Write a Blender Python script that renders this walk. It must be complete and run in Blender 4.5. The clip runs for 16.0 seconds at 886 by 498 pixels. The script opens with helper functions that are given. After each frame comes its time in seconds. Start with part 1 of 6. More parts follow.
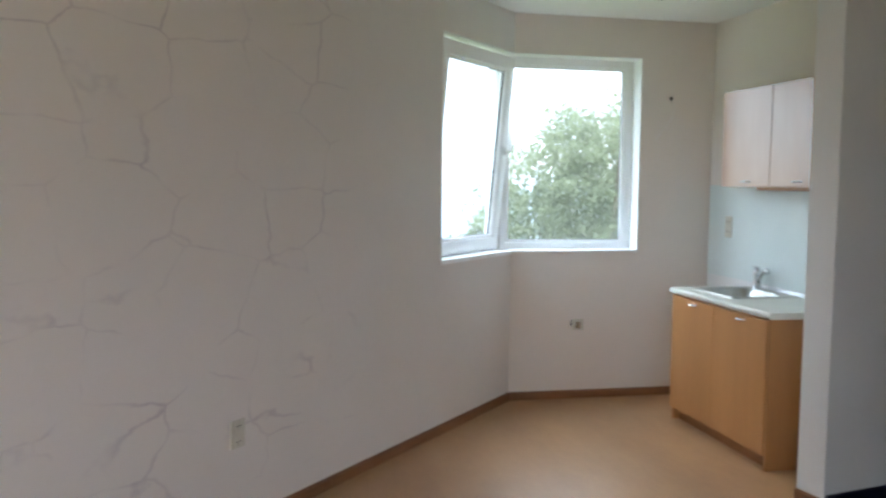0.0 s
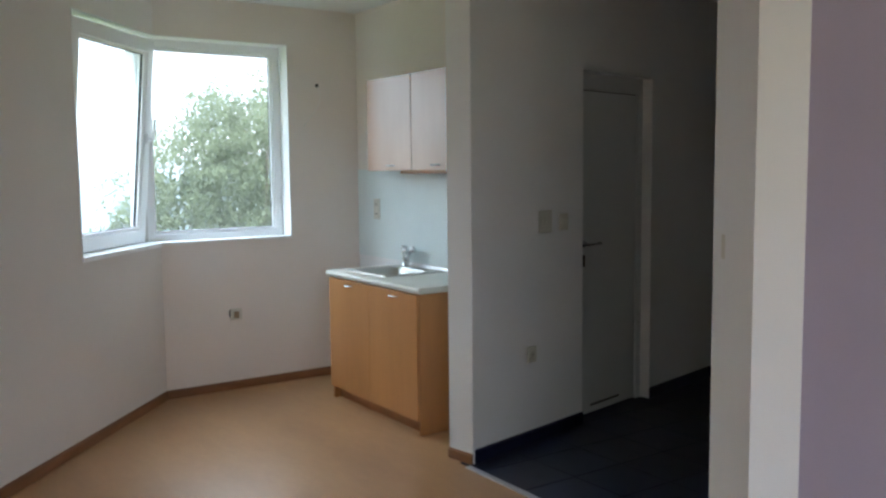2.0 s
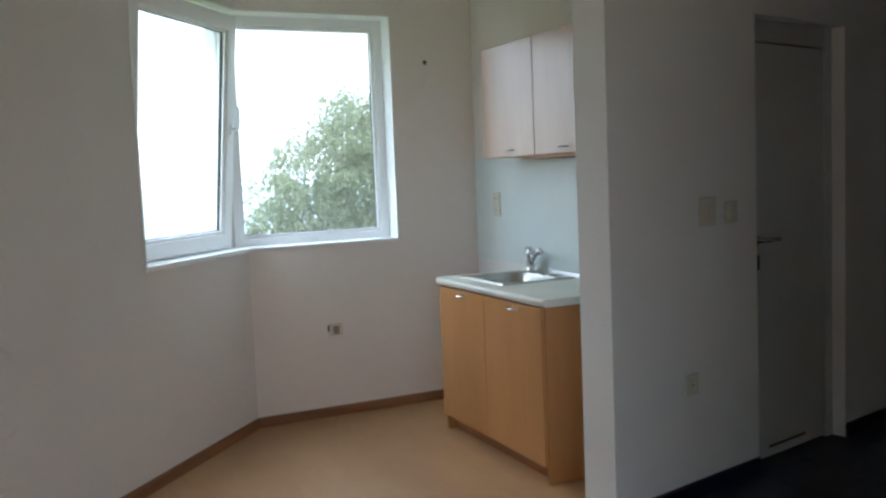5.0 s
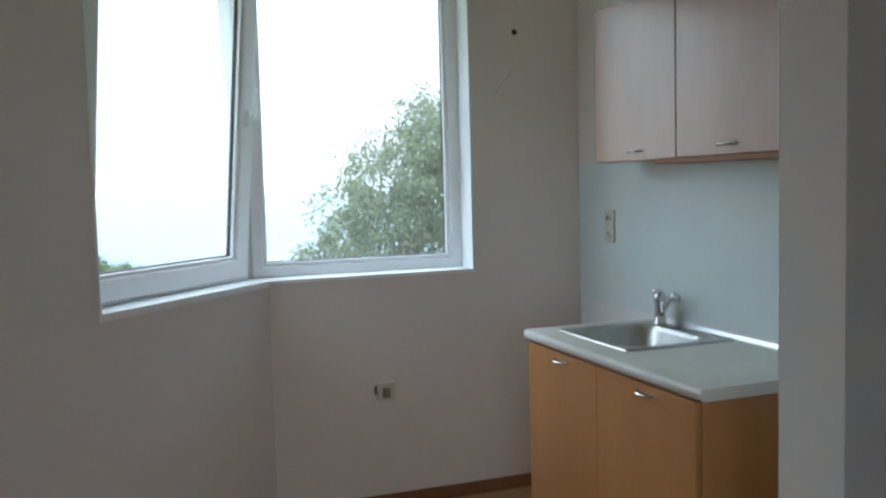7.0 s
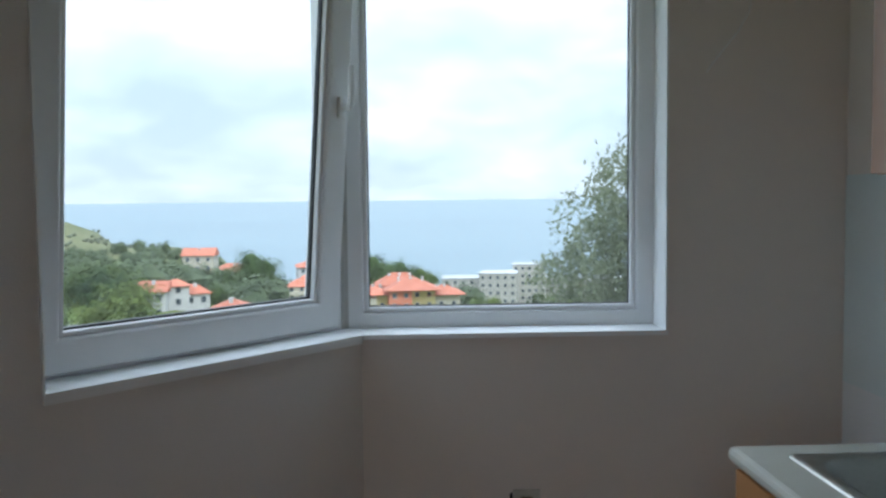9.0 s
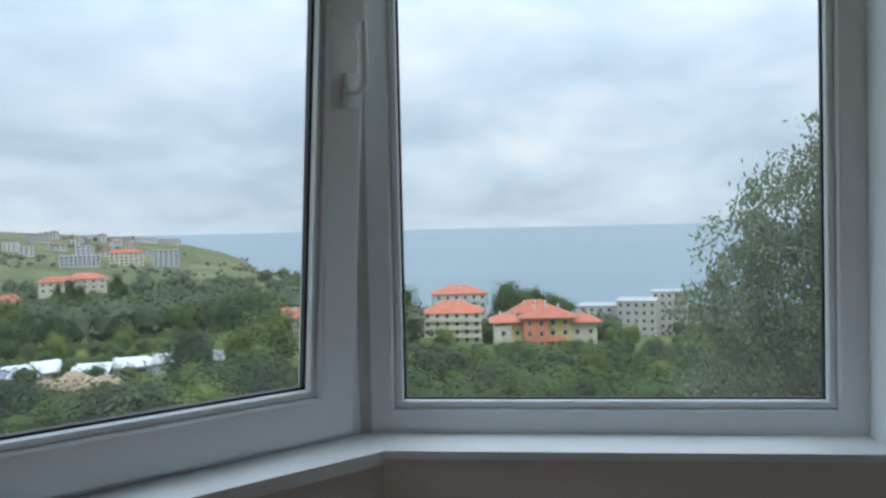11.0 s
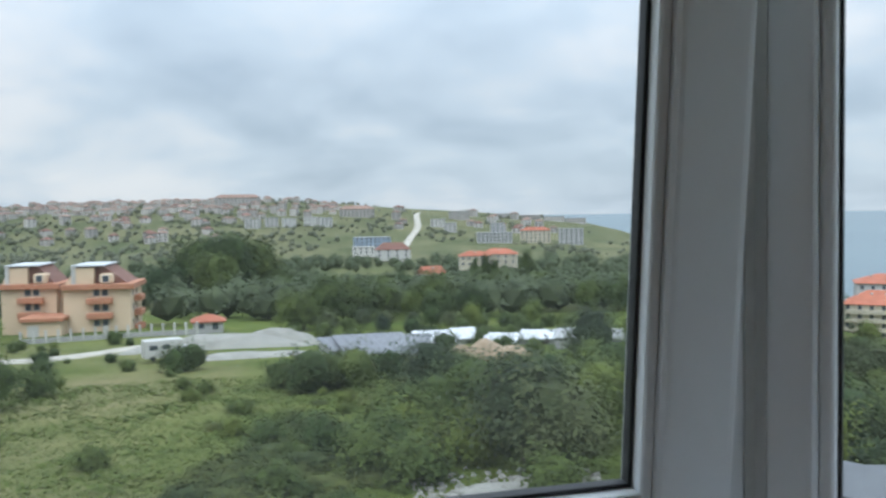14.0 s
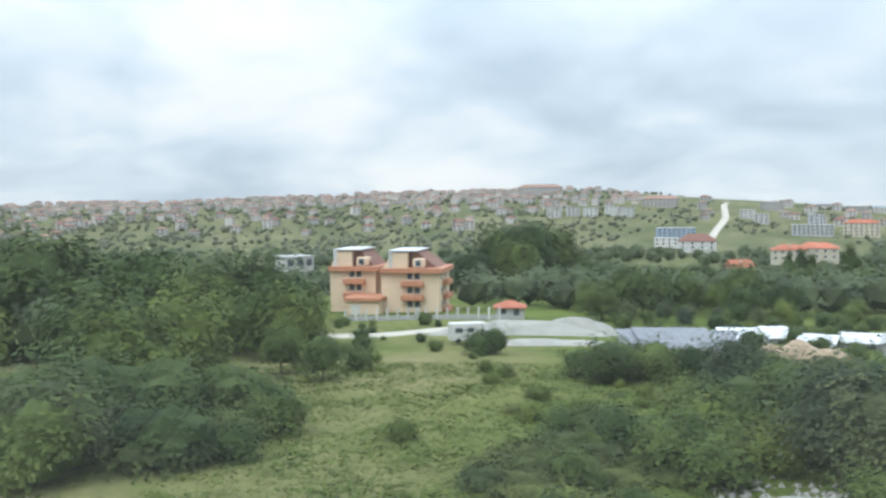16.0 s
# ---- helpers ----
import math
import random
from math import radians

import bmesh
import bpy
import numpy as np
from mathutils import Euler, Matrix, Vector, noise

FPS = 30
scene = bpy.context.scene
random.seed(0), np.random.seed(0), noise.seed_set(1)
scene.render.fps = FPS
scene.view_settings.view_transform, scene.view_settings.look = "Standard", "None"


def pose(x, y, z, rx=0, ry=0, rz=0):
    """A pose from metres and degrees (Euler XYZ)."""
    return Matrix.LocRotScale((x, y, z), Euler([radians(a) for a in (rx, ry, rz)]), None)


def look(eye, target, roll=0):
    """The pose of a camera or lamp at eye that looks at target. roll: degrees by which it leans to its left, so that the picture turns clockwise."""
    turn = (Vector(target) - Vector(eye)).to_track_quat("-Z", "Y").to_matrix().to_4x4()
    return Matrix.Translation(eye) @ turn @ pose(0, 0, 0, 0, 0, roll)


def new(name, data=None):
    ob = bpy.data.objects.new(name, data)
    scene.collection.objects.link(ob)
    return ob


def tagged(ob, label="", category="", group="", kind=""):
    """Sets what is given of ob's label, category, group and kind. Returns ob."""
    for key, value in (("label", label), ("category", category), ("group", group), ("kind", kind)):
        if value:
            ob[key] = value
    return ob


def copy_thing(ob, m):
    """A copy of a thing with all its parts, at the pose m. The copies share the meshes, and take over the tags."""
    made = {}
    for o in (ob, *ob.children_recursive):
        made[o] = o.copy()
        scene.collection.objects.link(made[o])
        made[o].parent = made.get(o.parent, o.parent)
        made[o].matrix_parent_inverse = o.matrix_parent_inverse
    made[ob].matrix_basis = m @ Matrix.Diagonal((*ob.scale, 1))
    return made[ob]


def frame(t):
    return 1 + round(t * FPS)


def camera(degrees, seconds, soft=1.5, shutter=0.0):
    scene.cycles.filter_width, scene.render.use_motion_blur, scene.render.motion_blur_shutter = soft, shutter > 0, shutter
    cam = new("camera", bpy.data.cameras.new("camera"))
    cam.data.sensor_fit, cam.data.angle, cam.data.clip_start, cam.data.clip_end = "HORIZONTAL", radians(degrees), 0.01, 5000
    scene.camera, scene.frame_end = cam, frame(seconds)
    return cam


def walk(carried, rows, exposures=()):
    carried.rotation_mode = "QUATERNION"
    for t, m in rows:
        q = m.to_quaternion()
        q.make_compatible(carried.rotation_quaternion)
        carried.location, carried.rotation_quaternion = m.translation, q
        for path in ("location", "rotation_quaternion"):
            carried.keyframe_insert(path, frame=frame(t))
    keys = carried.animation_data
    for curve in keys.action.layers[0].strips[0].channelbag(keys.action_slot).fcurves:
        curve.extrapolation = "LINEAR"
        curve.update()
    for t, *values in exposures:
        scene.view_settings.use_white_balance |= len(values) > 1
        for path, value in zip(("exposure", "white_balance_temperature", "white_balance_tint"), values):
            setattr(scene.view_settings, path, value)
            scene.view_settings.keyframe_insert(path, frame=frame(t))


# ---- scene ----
cam = camera(54.0, 16.0, soft=2.5, shutter=0.3)
PATH = [
    (0, (0.33, -0.364, 1.545), (0.734, 1.589, 1.391), 0.7),
    (0.5, (0.336, -0.377, 1.557), (0.981, 1.51, 1.402), 0.6),
    (1, (0.321, -0.362, 1.548), (1.196, 1.43, 1.394), 0.5),
    (1.5, (0.32, -0.358, 1.547), (1.362, 1.34, 1.373), 0.0),
    (2, (0.319, -0.358, 1.549), (1.441, 1.287, 1.364), -0.6),
    (2.5, (0.342, -0.337, 1.541), (1.412, 1.344, 1.359), -1.2),
    (3, (0.396, -0.289, 1.521), (1.302, 1.486, 1.359), -1.5),
    (3.5, (0.496, -0.199, 1.484), (1.275, 1.636, 1.323), -1.1),
    (3.7, (0.534, -0.162, 1.47), (1.332, 1.663, 1.293), -0.9),
    (5.8, (1.083, 0.981, 1.432), (1.932, 2.785, 1.271), -2.6),
    (6, (1.105, 1.121, 1.425), (1.913, 2.942, 1.25), -2.6),
    (6.5, (1.312, 1.441, 1.45), (1.977, 3.323, 1.33), -2.0),
    (7, (1.484, 1.751, 1.456), (2.157, 3.629, 1.312), -1.5),
    (7.5, (1.65, 2.043, 1.463), (2.249, 3.945, 1.307), -2.1),
    (8, (1.912, 2.287, 1.483), (2.223, 4.259, 1.355), 0.3),
    (8.5, (2.061, 2.564, 1.48), (2.263, 4.552, 1.396), -0.6),
    (9, (2.175, 2.847, 1.492), (2.256, 4.842, 1.371), -0.6),
    (9.5, (2.285, 3.119, 1.492), (2.165, 5.113, 1.397), 1.5),
    (10, (2.312, 3.373, 1.486), (2.101, 5.358, 1.366), 0.7),
    (10.2, (2.315, 3.474, 1.5), (2.111, 5.463, 1.457), -0.6),
    (12.3, (2.385, 4.385, 1.5), (2.12, 6.366, 1.42), -1.7),
    (12.5, (2.352, 4.428, 1.49), (1.932, 6.382, 1.429), -1.0),
    (13, (2.322, 4.425, 1.49), (1.575, 6.278, 1.395), -0.3),
    (13.5, (2.28, 4.49, 1.48), (1.318, 6.236, 1.325), -0.2),
    (14, (2.19, 4.675, 1.47), (1.111, 6.357, 1.386), -0.8),
    (14.5, (2.16, 4.765, 1.478), (0.888, 6.301, 1.326), -0.7),
    (15, (2.125, 4.815, 1.487), (0.604, 6.105, 1.337), 1.2),
    (15.5, (2.12, 4.81, 1.505), (0.498, 5.972, 1.372), -0.4),
    (16, (2.105, 4.835, 1.508), (0.524, 6.056, 1.408), -0.5),
]
EXPOSURES = [(0.0, 2.35, 6200, 11), (1.0, 2.1, 6150, 10), (2.0, 2.12, 6150, 10), (3.5, 2.18, 6150, 10), (6.0, 1.78, 6100, 9), (7.0, 1.53, 6050, 9), (8.0, 1.03, 6000, 11), (9.0, 0.7, 6050, 11), (10.0, 0.4, 6100, 11), (12.5, -0.03, 6150, 12), (13.5, 0.06, 6200, 12), (14.0, 0.06, 6250, 12), (14.5, 0.14, 6250, 12), (16.0, 0.32, 6400, 12)]
walk(cam, [(t, look(eye, aim, roll)) for t, eye, aim, roll in PATH], EXPOSURES)


# ---- sky and light ----
world = bpy.data.worlds.new("overcast_sky")
scene.world = world
world.use_nodes = True
wn, wl = world.node_tree.nodes, world.node_tree.links
wn.clear()


def wnode(kind, **kw):
    n = wn.new(kind)
    for k, v in kw.items():
        n.inputs[k].default_value = v
    return n


w_out = wn.new("ShaderNodeOutputWorld")
w_bg = wn.new("ShaderNodeBackground")
w_sky = wn.new("ShaderNodeTexSky")
w_sky.sky_type, w_sky.sun_disc = "NISHITA", False
w_sky.sun_elevation, w_sky.sun_rotation = radians(48), radians(200)
w_scale = wn.new("ShaderNodeVectorMath")
w_scale.operation = "SCALE"
w_scale.inputs["Scale"].default_value = 0.10
w_tc = wn.new("ShaderNodeTexCoord")
w_sep = wn.new("ShaderNodeSeparateXYZ")
w_add = wn.new("ShaderNodeMath")
w_add.operation = "ADD"
w_add.inputs[1].default_value = 0.34
w_max = wn.new("ShaderNodeMath")
w_max.operation = "MAXIMUM"
w_max.inputs[1].default_value = 0.05
w_div = wn.new("ShaderNodeVectorMath")
w_div.operation = "DIVIDE"
w_cmb = wn.new("ShaderNodeCombineXYZ")
w_n1 = wnode("ShaderNodeTexNoise", Scale=2.1, Detail=8.0, Roughness=0.55, Distortion=0.25)
w_n2 = wnode("ShaderNodeTexNoise", Scale=0.8, Detail=4.0, Roughness=0.5)
w_mixn = wn.new("ShaderNodeMix")
w_mixn.inputs["Factor"].default_value = 0.4
w_ramp = wn.new("ShaderNodeValToRGB")
cr = w_ramp.color_ramp
cr.elements[0].position, cr.elements[0].color = 0.40, (0.52, 0.62, 0.73, 1)
cr.elements[1].position, cr.elements[1].color = 0.61, (0.93, 0.95, 0.98, 1)
el = cr.elements.new(0.50)
el.color = (0.68, 0.78, 0.88, 1)
w_mix = wn.new("ShaderNodeMix")
w_mix.data_type = "RGBA"
w_mix.inputs["Factor"].default_value = 0.86
wl.new(w_tc.outputs["Generated"], w_sep.inputs[0])
wl.new(w_sep.outputs["Z"], w_add.inputs[0])
wl.new(w_add.outputs[0], w_max.inputs[0])
for i in range(3):
    wl.new(w_max.outputs[0], w_cmb.inputs[i])
wl.new(w_tc.outputs["Generated"], w_div.inputs[0])
wl.new(w_cmb.outputs[0], w_div.inputs[1])
wl.new(w_div.outputs[0], w_n1.inputs["Vector"])
wl.new(w_div.outputs[0], w_n2.inputs["Vector"])
wl.new(w_n1.outputs["Fac"], w_mixn.inputs["A"])
wl.new(w_n2.outputs["Fac"], w_mixn.inputs["B"])
wl.new(w_mixn.outputs["Result"], w_ramp.inputs["Fac"])
wl.new(w_sky.outputs["Color"], w_scale.inputs[0])
wl.new(w_scale.outputs[0], w_mix.inputs["A"])
wl.new(w_ramp.outputs["Color"], w_mix.inputs["B"])
wl.new(w_mix.outputs["Result"], w_bg.inputs["Color"])
# an overcast sky is about three times as bright overhead as at the horizon
w_up = wn.new("ShaderNodeMapRange")
w_up.interpolation_type = "SMOOTHSTEP"
for key, v in (("From Min", 0.08), ("From Max", 0.78), ("To Min", 0.95), ("To Max", 3.0)):
    w_up.inputs[key].default_value = v
wl.new(w_sep.outputs["Z"], w_up.inputs["Value"])
wl.new(w_up.outputs["Result"], w_bg.inputs["Strength"])
wl.new(w_bg.outputs[0], w_out.inputs["Surface"])

sun_data = bpy.data.lights.new("sun", "SUN")
sun_data.energy, sun_data.angle, sun_data.color = 0.8, radians(20), (1.0, 0.95, 0.88)
sun = new("sun", sun_data)
sun.matrix_world = look((0, 0, 60), (0 - math.sin(radians(200)) * -40, 40 * 0.9, 10))


def sky_lamp(name, m, w, h, power, color=(0.86, 0.93, 1.0)):
    d = bpy.data.lights.new(name, "AREA")
    d.shape, d.size, d.size_y, d.energy, d.color = "RECTANGLE", w, h, power, color
    ob = new(name, d)
    ob.matrix_world = m
    return ob


# ---- materials ----
def ramp_nodes(nt, fac, lo, hi, p0=0.3, p1=0.7):
    r = nt.nodes.new("ShaderNodeValToRGB")
    r.color_ramp.elements[0].position, r.color_ramp.elements[0].color = p0, (*lo, 1)
    r.color_ramp.elements[1].position, r.color_ramp.elements[1].color = p1, (*hi, 1)
    nt.links.new(fac, r.inputs["Fac"])
    return r.outputs["Color"]


def mix_rgb(nt, fac, a, b, mode="MIX"):
    n = nt.nodes.new("ShaderNodeMix")
    n.data_type, n.blend_type = "RGBA", mode
    for key, v in (("Factor", fac), ("A", a), ("B", b)):
        sock = [s for s in n.inputs if s.name == key and (s.type == ("VALUE" if key == "Factor" else "RGBA"))][0]
        if isinstance(v, (int, float)):
            sock.default_value = v
        elif isinstance(v, tuple):
            sock.default_value = (*v, 1)
        else:
            nt.links.new(v, sock)
    return [s for s in n.outputs if s.type == "RGBA"][0]


def noise_fac(nt, scale, detail=4.0, rough=0.55, stretch=(1, 1, 1), coord="Object", distortion=0.0):
    tc = nt.nodes.new("ShaderNodeTexCoord")
    mp = nt.nodes.new("ShaderNodeMapping")
    mp.inputs["Scale"].default_value = stretch
    nz = nt.nodes.new("ShaderNodeTexNoise")
    nz.inputs["Scale"].default_value = scale
    nz.inputs["Detail"].default_value = detail
    nz.inputs["Roughness"].default_value = rough
    nz.inputs["Distortion"].default_value = distortion
    nt.links.new(tc.outputs[coord], mp.inputs["Vector"])
    nt.links.new(mp.outputs["Vector"], nz.inputs["Vector"])
    return nz.outputs["Fac"]


def material(name, c, var=0.12, scale=3.0, fine=60.0, rough=0.6, metal=0.0, bump=0.1, stretch=(1, 1, 1), spec=0.5,
             coat=0.0, random_value=0.0, island=0.0, c2=None):
    """Base colour with a broad and a fine variation, relief from the fine one."""
    m = bpy.data.materials.new(name)
    m.use_nodes = True
    nt = m.node_tree
    b = nt.nodes["Principled BSDF"]
    lo = tuple(max(0, v * (1 - var)) for v in c)
    hi = c2 if c2 else tuple(min(1, v * (1 + var)) for v in c)
    broad = noise_fac(nt, scale, 5, 0.6, stretch)
    grain = noise_fac(nt, fine, 3, 0.6, stretch)
    col = ramp_nodes(nt, broad, lo, hi)
    col = mix_rgb(nt, 0.35, col, ramp_nodes(nt, grain, (1 - var,) * 3, (1.0,) * 3), "MULTIPLY")
    if random_value:
        src = nt.nodes.new("ShaderNodeObjectInfo").outputs["Random"]
        col = mix_rgb(nt, 1.0, col, ramp_nodes(nt, src, (1 - random_value,) * 3, (1.0,) * 3, 0, 1), "MULTIPLY")
    if island:
        src = nt.nodes.new("ShaderNodeNewGeometry").outputs["Random Per Island"]
        col = mix_rgb(nt, 1.0, col, ramp_nodes(nt, src, (1 - island,) * 3, (1.0,) * 3, 0, 1), "MULTIPLY")
    nt.links.new(col, b.inputs["Base Color"])
    b.inputs["Roughness"].default_value = rough
    b.inputs["Metallic"].default_value = metal
    b.inputs["Specular IOR Level"].default_value = spec
    b.inputs["Coat Weight"].default_value = coat
    b.inputs["Coat Roughness"].default_value = 0.22
    if bump:
        bp = nt.nodes.new("ShaderNodeBump")
        bp.inputs["Strength"].default_value = bump
        bp.inputs["Distance"].default_value = 0.004
        nt.links.new(grain, bp.inputs["Height"])
        nt.links.new(bp.outputs["Normal"], b.inputs["Normal"])
    return m


def wallpaper_material():
    """Matt warm white wallpaper with a branching pattern of thin grey-violet veins on part of the wall."""
    m = material("veined_wallpaper", (0.79, 0.755, 0.725), 0.04, 0.8, 160, 0.85, bump=0.25, spec=0.2)
    nt = m.node_tree
    b = nt.nodes["Principled BSDF"]
    base = b.inputs["Base Color"].links[0].from_socket
    tc = nt.nodes.new("ShaderNodeTexCoord")
    mp = nt.nodes.new("ShaderNodeMapping")
    mp.inputs["Scale"].default_value = (1.0, 0.2, 1.62)
    mp.inputs["Location"].default_value = (0.12, 0.0, 0.28)
    wob = nt.nodes.new("ShaderNodeTexNoise")
    wob.inputs["Scale"].default_value, wob.inputs["Detail"].default_value = 5.0, 5.0
    addv = nt.nodes.new("ShaderNodeMix")
    addv.data_type, addv.blend_type = "RGBA", "LINEAR_LIGHT"
    sock = {s.name: s for s in addv.inputs if s.type == "RGBA"}
    [s for s in addv.inputs if s.name == "Factor" and s.type == "VALUE"][0].default_value = 0.055
    vor = nt.nodes.new("ShaderNodeTexVoronoi")
    vor.feature = "DISTANCE_TO_EDGE"
    vor.inputs["Scale"].default_value = 2.15
    vor.inputs["Randomness"].default_value = 0.72
    nt.links.new(tc.outputs["Object"], mp.inputs["Vector"])
    nt.links.new(mp.outputs["Vector"], wob.inputs["Vector"])
    nt.links.new(mp.outputs["Vector"], sock["A"])
    nt.links.new(wob.outputs["Color"], sock["B"])
    nt.links.new([s for s in addv.outputs if s.type == "RGBA"][0], vor.inputs["Vector"])
    line = nt.nodes.new("ShaderNodeMapRange")
    line.inputs["From Min"].default_value, line.inputs["From Max"].default_value = 0.002, 0.02
    line.inputs["To Min"].default_value, line.inputs["To Max"].default_value = 1.0, 0.0
    nt.links.new(vor.outputs["Distance"], line.inputs["Value"])
    patch = nt.nodes.new("ShaderNodeMapRange")
    patch.inputs["From Min"].default_value, patch.inputs["From Max"].default_value = 0.44, 0.68
    nt.links.new(noise_fac(nt, 2.6, 3, 0.6), patch.inputs["Value"])
    # the veins end about 1.9 m from the window corner
    sep = nt.nodes.new("ShaderNodeSeparateXYZ")
    nt.links.new(tc.outputs["Object"], sep.inputs[0])
    reach = nt.nodes.new("ShaderNodeMapRange")
    reach.inputs["From Min"].default_value, reach.inputs["From Max"].default_value = 1.84, 1.92
    nt.links.new(sep.outputs["X"], reach.inputs["Value"])
    m1 = nt.nodes.new("ShaderNodeMath")
    m1.operation = "MULTIPLY"
    m2 = nt.nodes.new("ShaderNodeMath")
    m2.operation = "MULTIPLY"
    m3 = nt.nodes.new("ShaderNodeMath")
    m3.operation, m3.inputs[1].default_value = "MULTIPLY", 0.42
    nt.links.new(line.outputs[0], m1.inputs[0])
    nt.links.new(patch.outputs[0], m1.inputs[1])
    nt.links.new(m1.outputs[0], m2.inputs[0])
    nt.links.new(reach.outputs[0], m2.inputs[1])
    nt.links.new(m2.outputs[0], m3.inputs[0])
    nt.links.new(mix_rgb(nt, m3.outputs[0], base, (0.36, 0.30, 0.37)), b.inputs["Base Color"])
    return m


def leaf_material(name, dark, light, island=0.45, tint=True, through_light=0.18):
    m = material(name, dark, 0.2, 0.35, 3, 0.75, bump=0, c2=light, island=island, spec=0.15)
    nt = m.node_tree
    b = nt.nodes["Principled BSDF"]
    col = b.inputs["Base Color"].links[0].from_socket
    if tint:
        # each plant has a tint of its own, from bluish to yellowish green
        src = nt.nodes.new("ShaderNodeObjectInfo").outputs["Random"]
        col = mix_rgb(nt, 1.0, col, ramp_nodes(nt, src, (0.55, 0.66, 0.66), (1.42, 1.32, 0.98), 0, 1), "MULTIPLY")
        nt.links.new(col, b.inputs["Base Color"])
    # daylight shines through the leaves
    thin = nt.nodes.new("ShaderNodeBsdfTranslucent")
    nt.links.new(col, thin.inputs["Color"])
    both = nt.nodes.new("ShaderNodeMixShader")
    both.inputs[0].default_value = through_light
    nt.links.new(b.outputs[0], both.inputs[1])
    nt.links.new(thin.outputs[0], both.inputs[2])
    nt.links.new(both.outputs[0], nt.nodes["Material Output"].inputs["Surface"])
    return m


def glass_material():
    """Thin clear glass: sees straight through, with a weak mirror gloss that grows at a slant, and a pale veil for
    haze.
    """
    m = bpy.data.materials.new("window_glass")
    m.use_nodes = True
    nt = m.node_tree
    nt.nodes.clear()
    out = nt.nodes.new("ShaderNodeOutputMaterial")
    clear_glass = nt.nodes.new("ShaderNodeBsdfTransparent")
    clear_glass.inputs["Color"].default_value = (0.955, 0.975, 0.970, 1)
    gloss = nt.nodes.new("ShaderNodeBsdfGlossy")
    gloss.inputs["Roughness"].default_value = 0.02
    slant_weight = nt.nodes.new("ShaderNodeLayerWeight")
    slant_weight.inputs["Blend"].default_value = 0.5
    power = nt.nodes.new("ShaderNodeMath")
    power.operation, power.inputs[1].default_value = "POWER", 4.0
    level = nt.nodes.new("ShaderNodeMath")
    level.operation = "MULTIPLY_ADD"
    level.inputs[1].default_value, level.inputs[2].default_value = 0.35, 0.012
    mixer = nt.nodes.new("ShaderNodeMixShader")
    nt.links.new(slant_weight.outputs["Facing"], power.inputs[0])
    nt.links.new(power.outputs[0], level.inputs[0])
    nt.links.new(level.outputs[0], mixer.inputs[0])
    nt.links.new(clear_glass.outputs[0], mixer.inputs[1])
    nt.links.new(gloss.outputs[0], mixer.inputs[2])
    # thin dirt film that also lifts the darks outside, in place of haze
    veil = nt.nodes.new("ShaderNodeBsdfTranslucent")
    veil.inputs["Color"].default_value = (0.80, 0.84, 0.82, 1)
    veiled = nt.nodes.new("ShaderNodeMixShader")
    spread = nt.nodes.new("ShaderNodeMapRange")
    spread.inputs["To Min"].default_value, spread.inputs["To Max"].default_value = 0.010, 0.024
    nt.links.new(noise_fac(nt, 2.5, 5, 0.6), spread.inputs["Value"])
    nt.links.new(spread.outputs["Result"], veiled.inputs[0])
    nt.links.new(mixer.outputs[0], veiled.inputs[1])
    nt.links.new(veil.outputs[0], veiled.inputs[2])
    nt.links.new(veiled.outputs[0], out.inputs["Surface"])
    return m


M_WALLPAPER = wallpaper_material()
M_WALL = material("wall_paint", (0.83, 0.77, 0.72), 0.04, 0.7, 170, 0.85, bump=0.2, spec=0.2)
M_WALL_WHITE = material("white_wall_paint", (0.83, 0.835, 0.83), 0.04, 0.9, 170, 0.8, bump=0.2, spec=0.2)
M_WALL_PURPLE = material("lilac_wall_paint", (0.50, 0.46, 0.60), 0.05, 0.9, 170, 0.8, bump=0.2, spec=0.2)
M_CEILING = material("ceiling_paint", (0.86, 0.86, 0.85), 0.03, 0.8, 150, 0.85, bump=0.15, spec=0.2)
M_FLOOR = material("wood_look_vinyl", (0.45, 0.245, 0.112), 0.18, 1.1, 22, 0.34, bump=0.04, stretch=(1, 0.35, 1), c2=(0.54, 0.31, 0.15))
M_TILE = material("dark_navy_tile", (0.014, 0.020, 0.050), 0.3, 4, 90, 0.3, bump=0.04, random_value=0.06)
M_GROUT = material("dark_grout", (0.012, 0.014, 0.024), 0.2, 8, 120, 0.8)
M_SKIRT = material("brown_skirting", (0.25, 0.115, 0.05), 0.2, 3, 40, 0.45, stretch=(1, 1, 8))
M_PVC = material("white_pvc", (0.88, 0.89, 0.90), 0.03, 2, 90, 0.32, bump=0.02)
# greyed for the shade in the frame recess as well as for grime
M_POST = material("grimy_shaded_pvc", (0.62, 0.61, 0.58), 0.14, 3, 60, 0.5, bump=0.05, stretch=(1, 1, 0.3))
M_SEAL = material("black_gasket", (0.02, 0.02, 0.022), 0.2, 10, 90, 0.6)
M_SILL = material("white_sill_laminate", (0.90, 0.91, 0.91), 0.04, 3, 90, 0.4, bump=0.03)
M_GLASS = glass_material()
M_BEECH = material("beech_laminate", (0.50, 0.225, 0.072), 0.14, 2.0, 26, 0.33, bump=0.03, stretch=(1, 1, 0.12), c2=(0.57, 0.27, 0.095), coat=0.25)
# M_BEECH made paler and pinker, the sky's reflection put into the colour
M_BEECH_UP = material("sky_tinted_beech_laminate", (0.52, 0.30, 0.20), 0.1, 2.6, 30, 0.3, bump=0.02, stretch=(1, 1, 0.2), c2=(0.58, 0.36, 0.25), coat=0.8)
